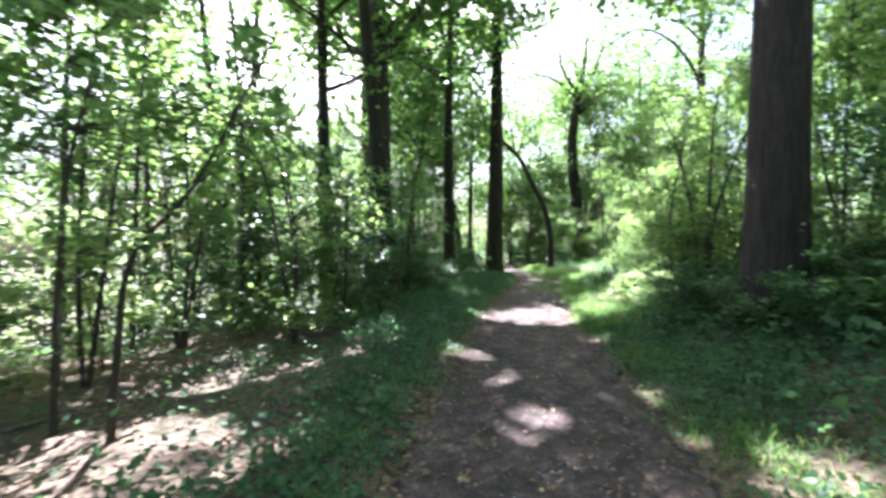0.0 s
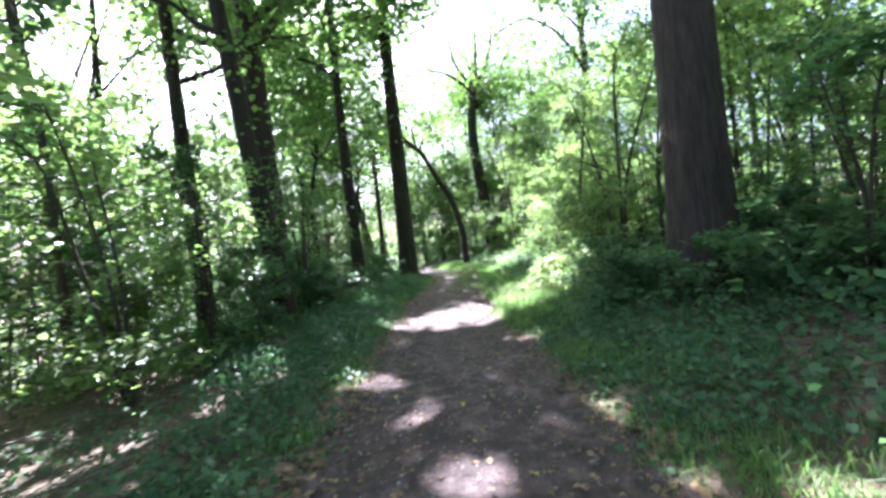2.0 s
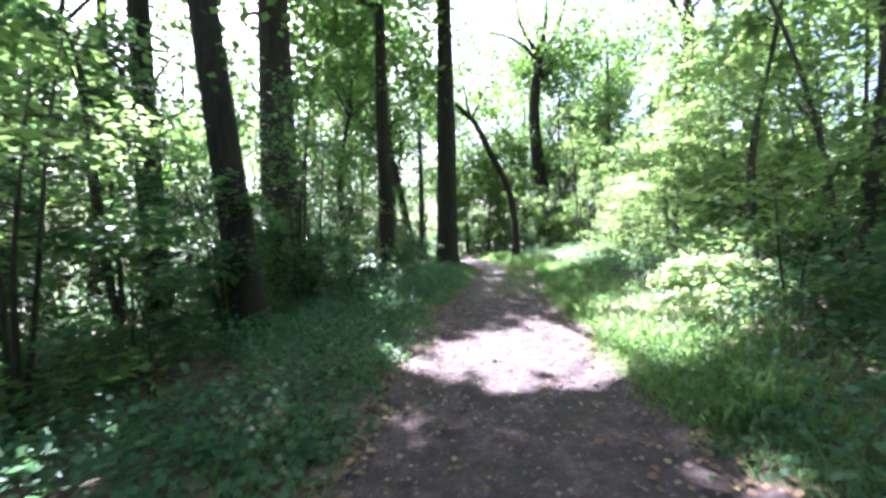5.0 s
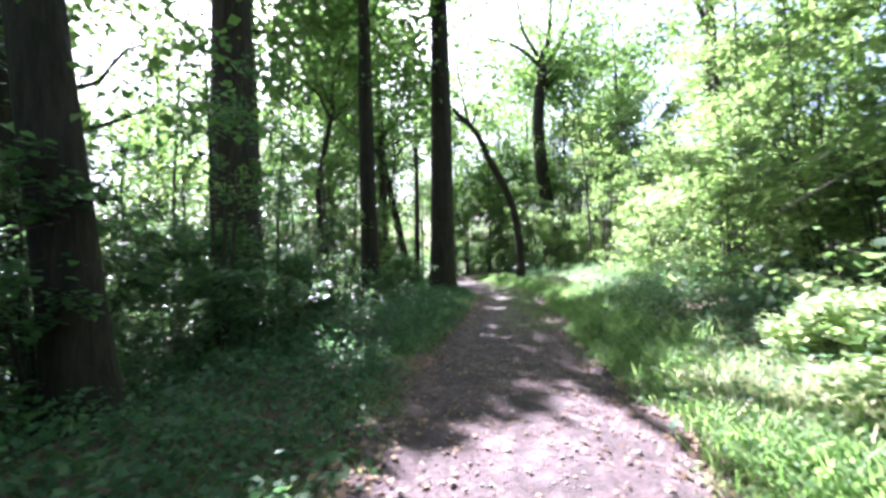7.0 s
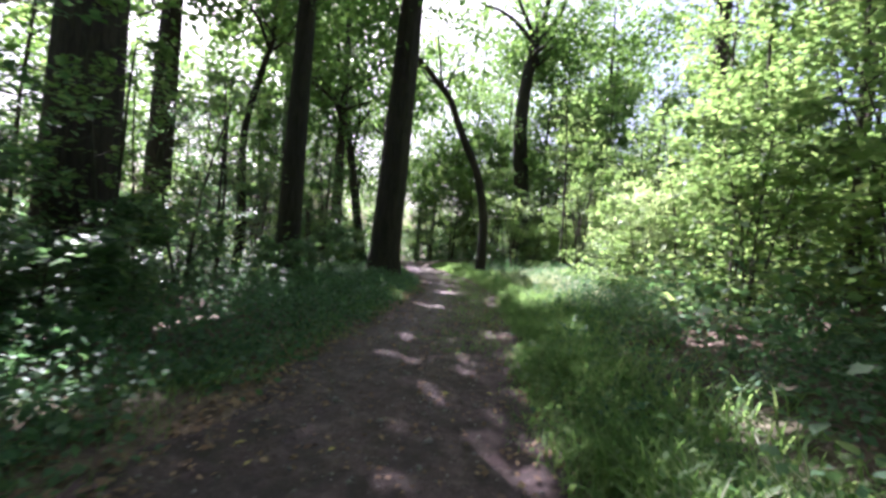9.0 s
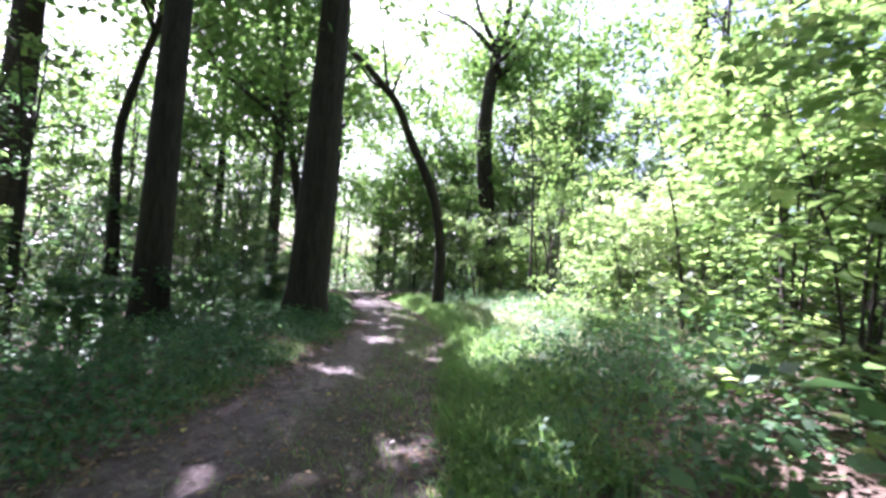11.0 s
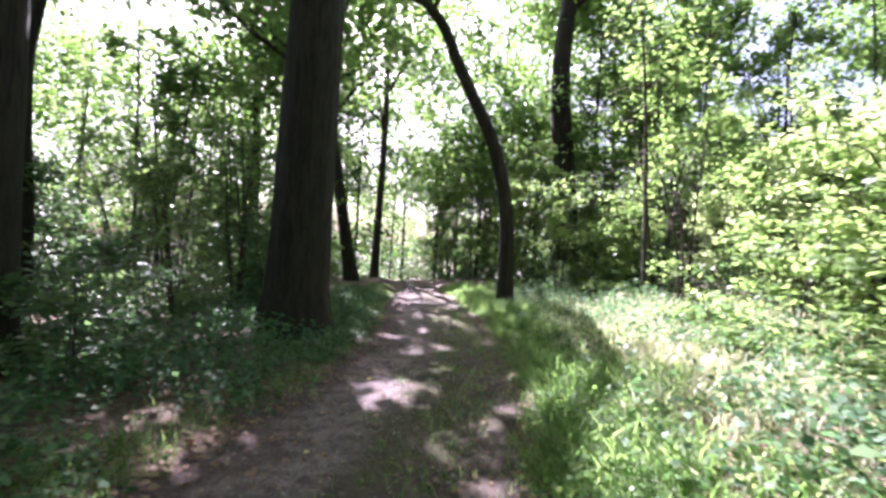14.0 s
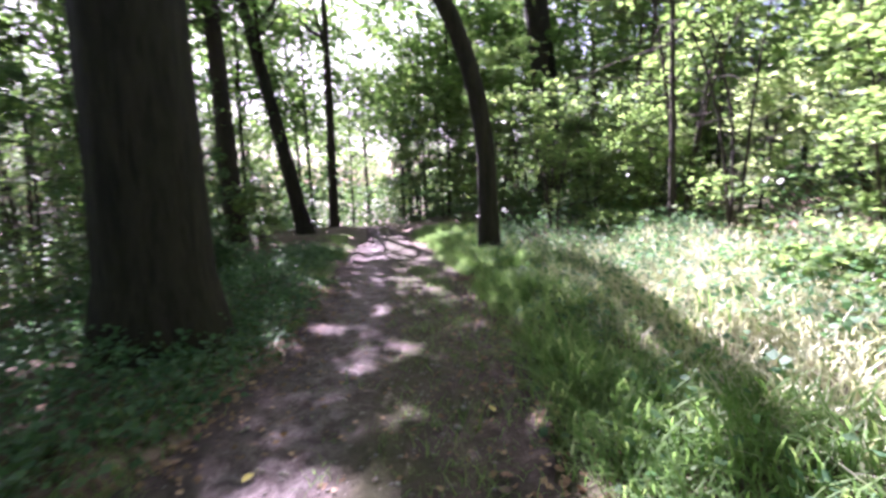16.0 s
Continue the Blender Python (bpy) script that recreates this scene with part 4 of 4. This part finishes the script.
def build_litter():
    r = np.random.default_rng(85)
    n = 19000
    y = r.uniform(0, 1, n) ** 1.3 * 27 - 1
    u = np.where(r.uniform(0, 1, n) < 0.38, r.uniform(-1.2, 1.2, n), -np.abs(r.normal(0, 1, n)) * 3.2 - 1)
    u = np.where(r.uniform(0, 1, n) < 0.15, np.abs(r.normal(0, 1, n)) * 3 + 1, u)
    u = np.where(r.uniform(0, 1, n) < 0.22, r.normal(1.08, 0.16, n) * r.choice([-1, 1], n), u)
    x = track(y) + u
    at = np.stack([x, y, height(x, y) + 0.014 + 0.012 * r.uniform(0, 1, n)], -1)
    v, f = leaves(LEAF_PLAIN, at, np.where(np.abs(u) < 1.0, 0.75, 1.0) * r.uniform(0.03, 0.08, n), 0.3, r=r)
    tagged(new("leaf_litter", mesh_from("leaf_litter", v, f, LITTER)), "scattered brown dead leaves on the ground", "leaf litter", kind="stuff")


build_far_woods()
build_brush()
build_thicket()
build_herbs()
build_grass()
build_weeds()
build_dry_grass()
build_litter()


# ---------------------------------------------------------------- fallen wood, leaves and stones
def build_branch(label, x, y, long, turn, thick, seed):
    """A dead branch lying on the ground, with a few side twigs."""
    r = np.random.default_rng(seed)
    foot = float(height(x, y))
    root = tagged(new("fallen_branch"), label, "branch", "dead wood on the forest floor")
    root.location = (x, y, foot)
    q = np.linspace(-0.5, 0.5, 9)
    d = np.array([math.cos(turn), math.sin(turn)])
    px, py = x + q * long * d[0] + r.normal(0, 0.025, 9), y + q * long * d[1] + r.normal(0, 0.025, 9)
    line = np.stack([px - x, py - y, height(px, py) - foot + thick * 0.8 + 0.12 * long * np.clip(q, 0, 1) ** 2], -1)
    part("stick", mesh_from("stick", *tube(line, thick * np.linspace(1, 0.4, 9), 7, 0.05, r), TWIG, True), root)
    for k in (3, 5, 6):
        a = turn + r.choice([-1, 1]) * r.uniform(0.5, 1.0)
        e = line[k] + np.array([math.cos(a), math.sin(a), r.uniform(0.1, 0.6)]) * long * r.uniform(0.15, 0.35)
        part("side_twig", mesh_from("side_twig", *tube(curve_points([line[k], (line[k] + e) / 2 + r.normal(0, 0.02, 3), e], 6), thick * 0.45 * np.linspace(1, 0.3, 6), 5), TWIG, True), root)


for k, (px, py, long, turn, thick) in enumerate([(-2.0, 4.6, 1.3, 0.5, 0.018), (-2.7, 5.2, 1.6, 2.4, 0.02), (-1.6, 5.6, 0.9, 1.9, 0.013), (-3.6, 6.2, 2.0, 0.2, 0.025), (-1.5, 3.6, 0.8, 2.7, 0.012), (-2.9, 2.6, 0.9, 1.2, 0.012),
                                                 (-1.15, 5.0, 0.7, 0.9, 0.01), (5.1, 9.6, 0.8, 0.7, 0.012), (6.4, 18.8, 1.1, 2.2, 0.015), (7.6, 20.6, 1.3, 0.4, 0.017), (-2.3, 6.6, 1.5, 2.9, 0.016), (-3.2, 4.1, 1.7, 0.8, 0.02), (-1.9, 7.6, 1.1, 1.5, 0.013), (-2.6, 3.9, 1.0, 2.2, 0.011), (-3.9, 5.3, 1.4, 1.1, 0.016)]):
    build_branch("pale dead branch lying on the forest floor", px, py, long, turn, thick, 950 + k)


def build_stones():
    r = np.random.default_rng(87)
    n = 2600
    y = r.uniform(0.5, 26, n)
    x = track(y) + r.normal(0, 0.55, n)
    size = r.uniform(0.005, 0.02, n) * (1 + 0.8 * (r.uniform(0, 1, n) < 0.05))
    form = np.array([(1, 0, 0), (0.2, 1, 0), (-1, 0.2, 0), (-0.1, -1, 0), (0, 0, 0.75), (0, 0, -0.7)], float)
    tri = np.array([(0, 1, 4), (1, 2, 4), (2, 3, 4), (3, 0, 4), (1, 0, 5), (2, 1, 5), (3, 2, 5), (0, 3, 5)])
    a = r.uniform(0, 6.28, n)
    v = form[None] * size[:, None, None] * r.uniform(0.6, 1.3, (n, 6, 1))
    v = np.stack([v[..., 0] * np.cos(a)[:, None] - v[..., 1] * np.sin(a)[:, None], v[..., 0] * np.sin(a)[:, None] + v[..., 1] * np.cos(a)[:, None], v[..., 2]], -1)
    v = v + np.stack([x, y, height(x, y) + 0.012], -1)[:, None]
    f = (tri[None] + (np.arange(n) * 6)[:, None, None]).reshape(-1, 3)
    tagged(new("gravel", mesh_from("gravel", v.reshape(-1, 3), f, STONE)), "small grey-brown stones trodden into the path", "gravel", kind="stuff")


def build_fallen_leaves():
    """Single dead leaves on the track, each a curled blade with a stalk."""
    r = np.random.default_rng(89)
    kinds = []
    for k in range(4):
        curl = r.uniform(0.1, 0.4)
        v = np.array([(0, 0, 0), (0.3, 0.22, 0.05 + curl * 0.3), (0.38, 0.5, curl * 0.5), (0.2, 0.8, curl * 0.4), (0, 1, 0.1), (-0.2, 0.8, curl * 0.4), (-0.38, 0.5, curl * 0.5), (-0.3, 0.22, 0.05 + curl * 0.3), (0, 0.5, 0), (0.03, -0.35, 0.05), (-0.03, -0.35, 0.05)], float)
        f = [(0, 1, 8), (1, 2, 8), (2, 3, 8), (3, 4, 8), (4, 5, 8), (5, 6, 8), (6, 7, 8), (7, 0, 8), (0, 9, 10)]
        kinds.append(mesh_from("fallen_leaf", v * 0.075, f, DEAD[k]))
    for k in range(240):
        y = r.uniform(1.5, 24)
        x = float(track(y)) + r.uniform(-1.15, 1.15)
        ob = tagged(new("fallen_leaf", kinds[(0, 3, 0, 1, 3, 0, 2, 3)[k % 8]]), DEAD_LABEL[(0, 3, 0, 1, 3, 0, 2, 3)[k % 8]], "leaf", "fallen leaves on the path")
        ob.matrix_world = pose(x, y, float(height(x, y)) + 0.012, r.normal(0, 8), r.normal(0, 8), r.uniform(0, 360)) @ Matrix.Scale(r.uniform(0.45, 1.0), 4)


def plain(name, a, b, scale, rough=0.8):
    m, nt, p = material(name)
    nt.links.new(ramp(nt, grain(nt, coords(nt), scale, 5), [(0.3, a), (0.7, b)]), p.inputs["Base Color"])
    p.inputs["Roughness"].default_value = rough
    return m


STONE = plain("path_stone", (0.12, 0.1, 0.09), (0.36, 0.32, 0.3), 30, 0.85)
DEAD = [plain("brown_leaf", (0.12, 0.06, 0.03), (0.24, 0.13, 0.07), 40), plain("tan_leaf", (0.25, 0.16, 0.09), (0.4, 0.28, 0.17), 40),
        plain("yellow_leaf", (0.36, 0.3, 0.07), (0.5, 0.42, 0.13), 40), plain("dark_leaf", (0.05, 0.03, 0.02), (0.12, 0.07, 0.045), 40)]
DEAD_LABEL = ["brown curled dead leaf on the path", "pale tan dead leaf on the path", "yellowed fallen leaf on the path", "dark rotten leaf on the path"]
build_stones()
build_fallen_leaves()
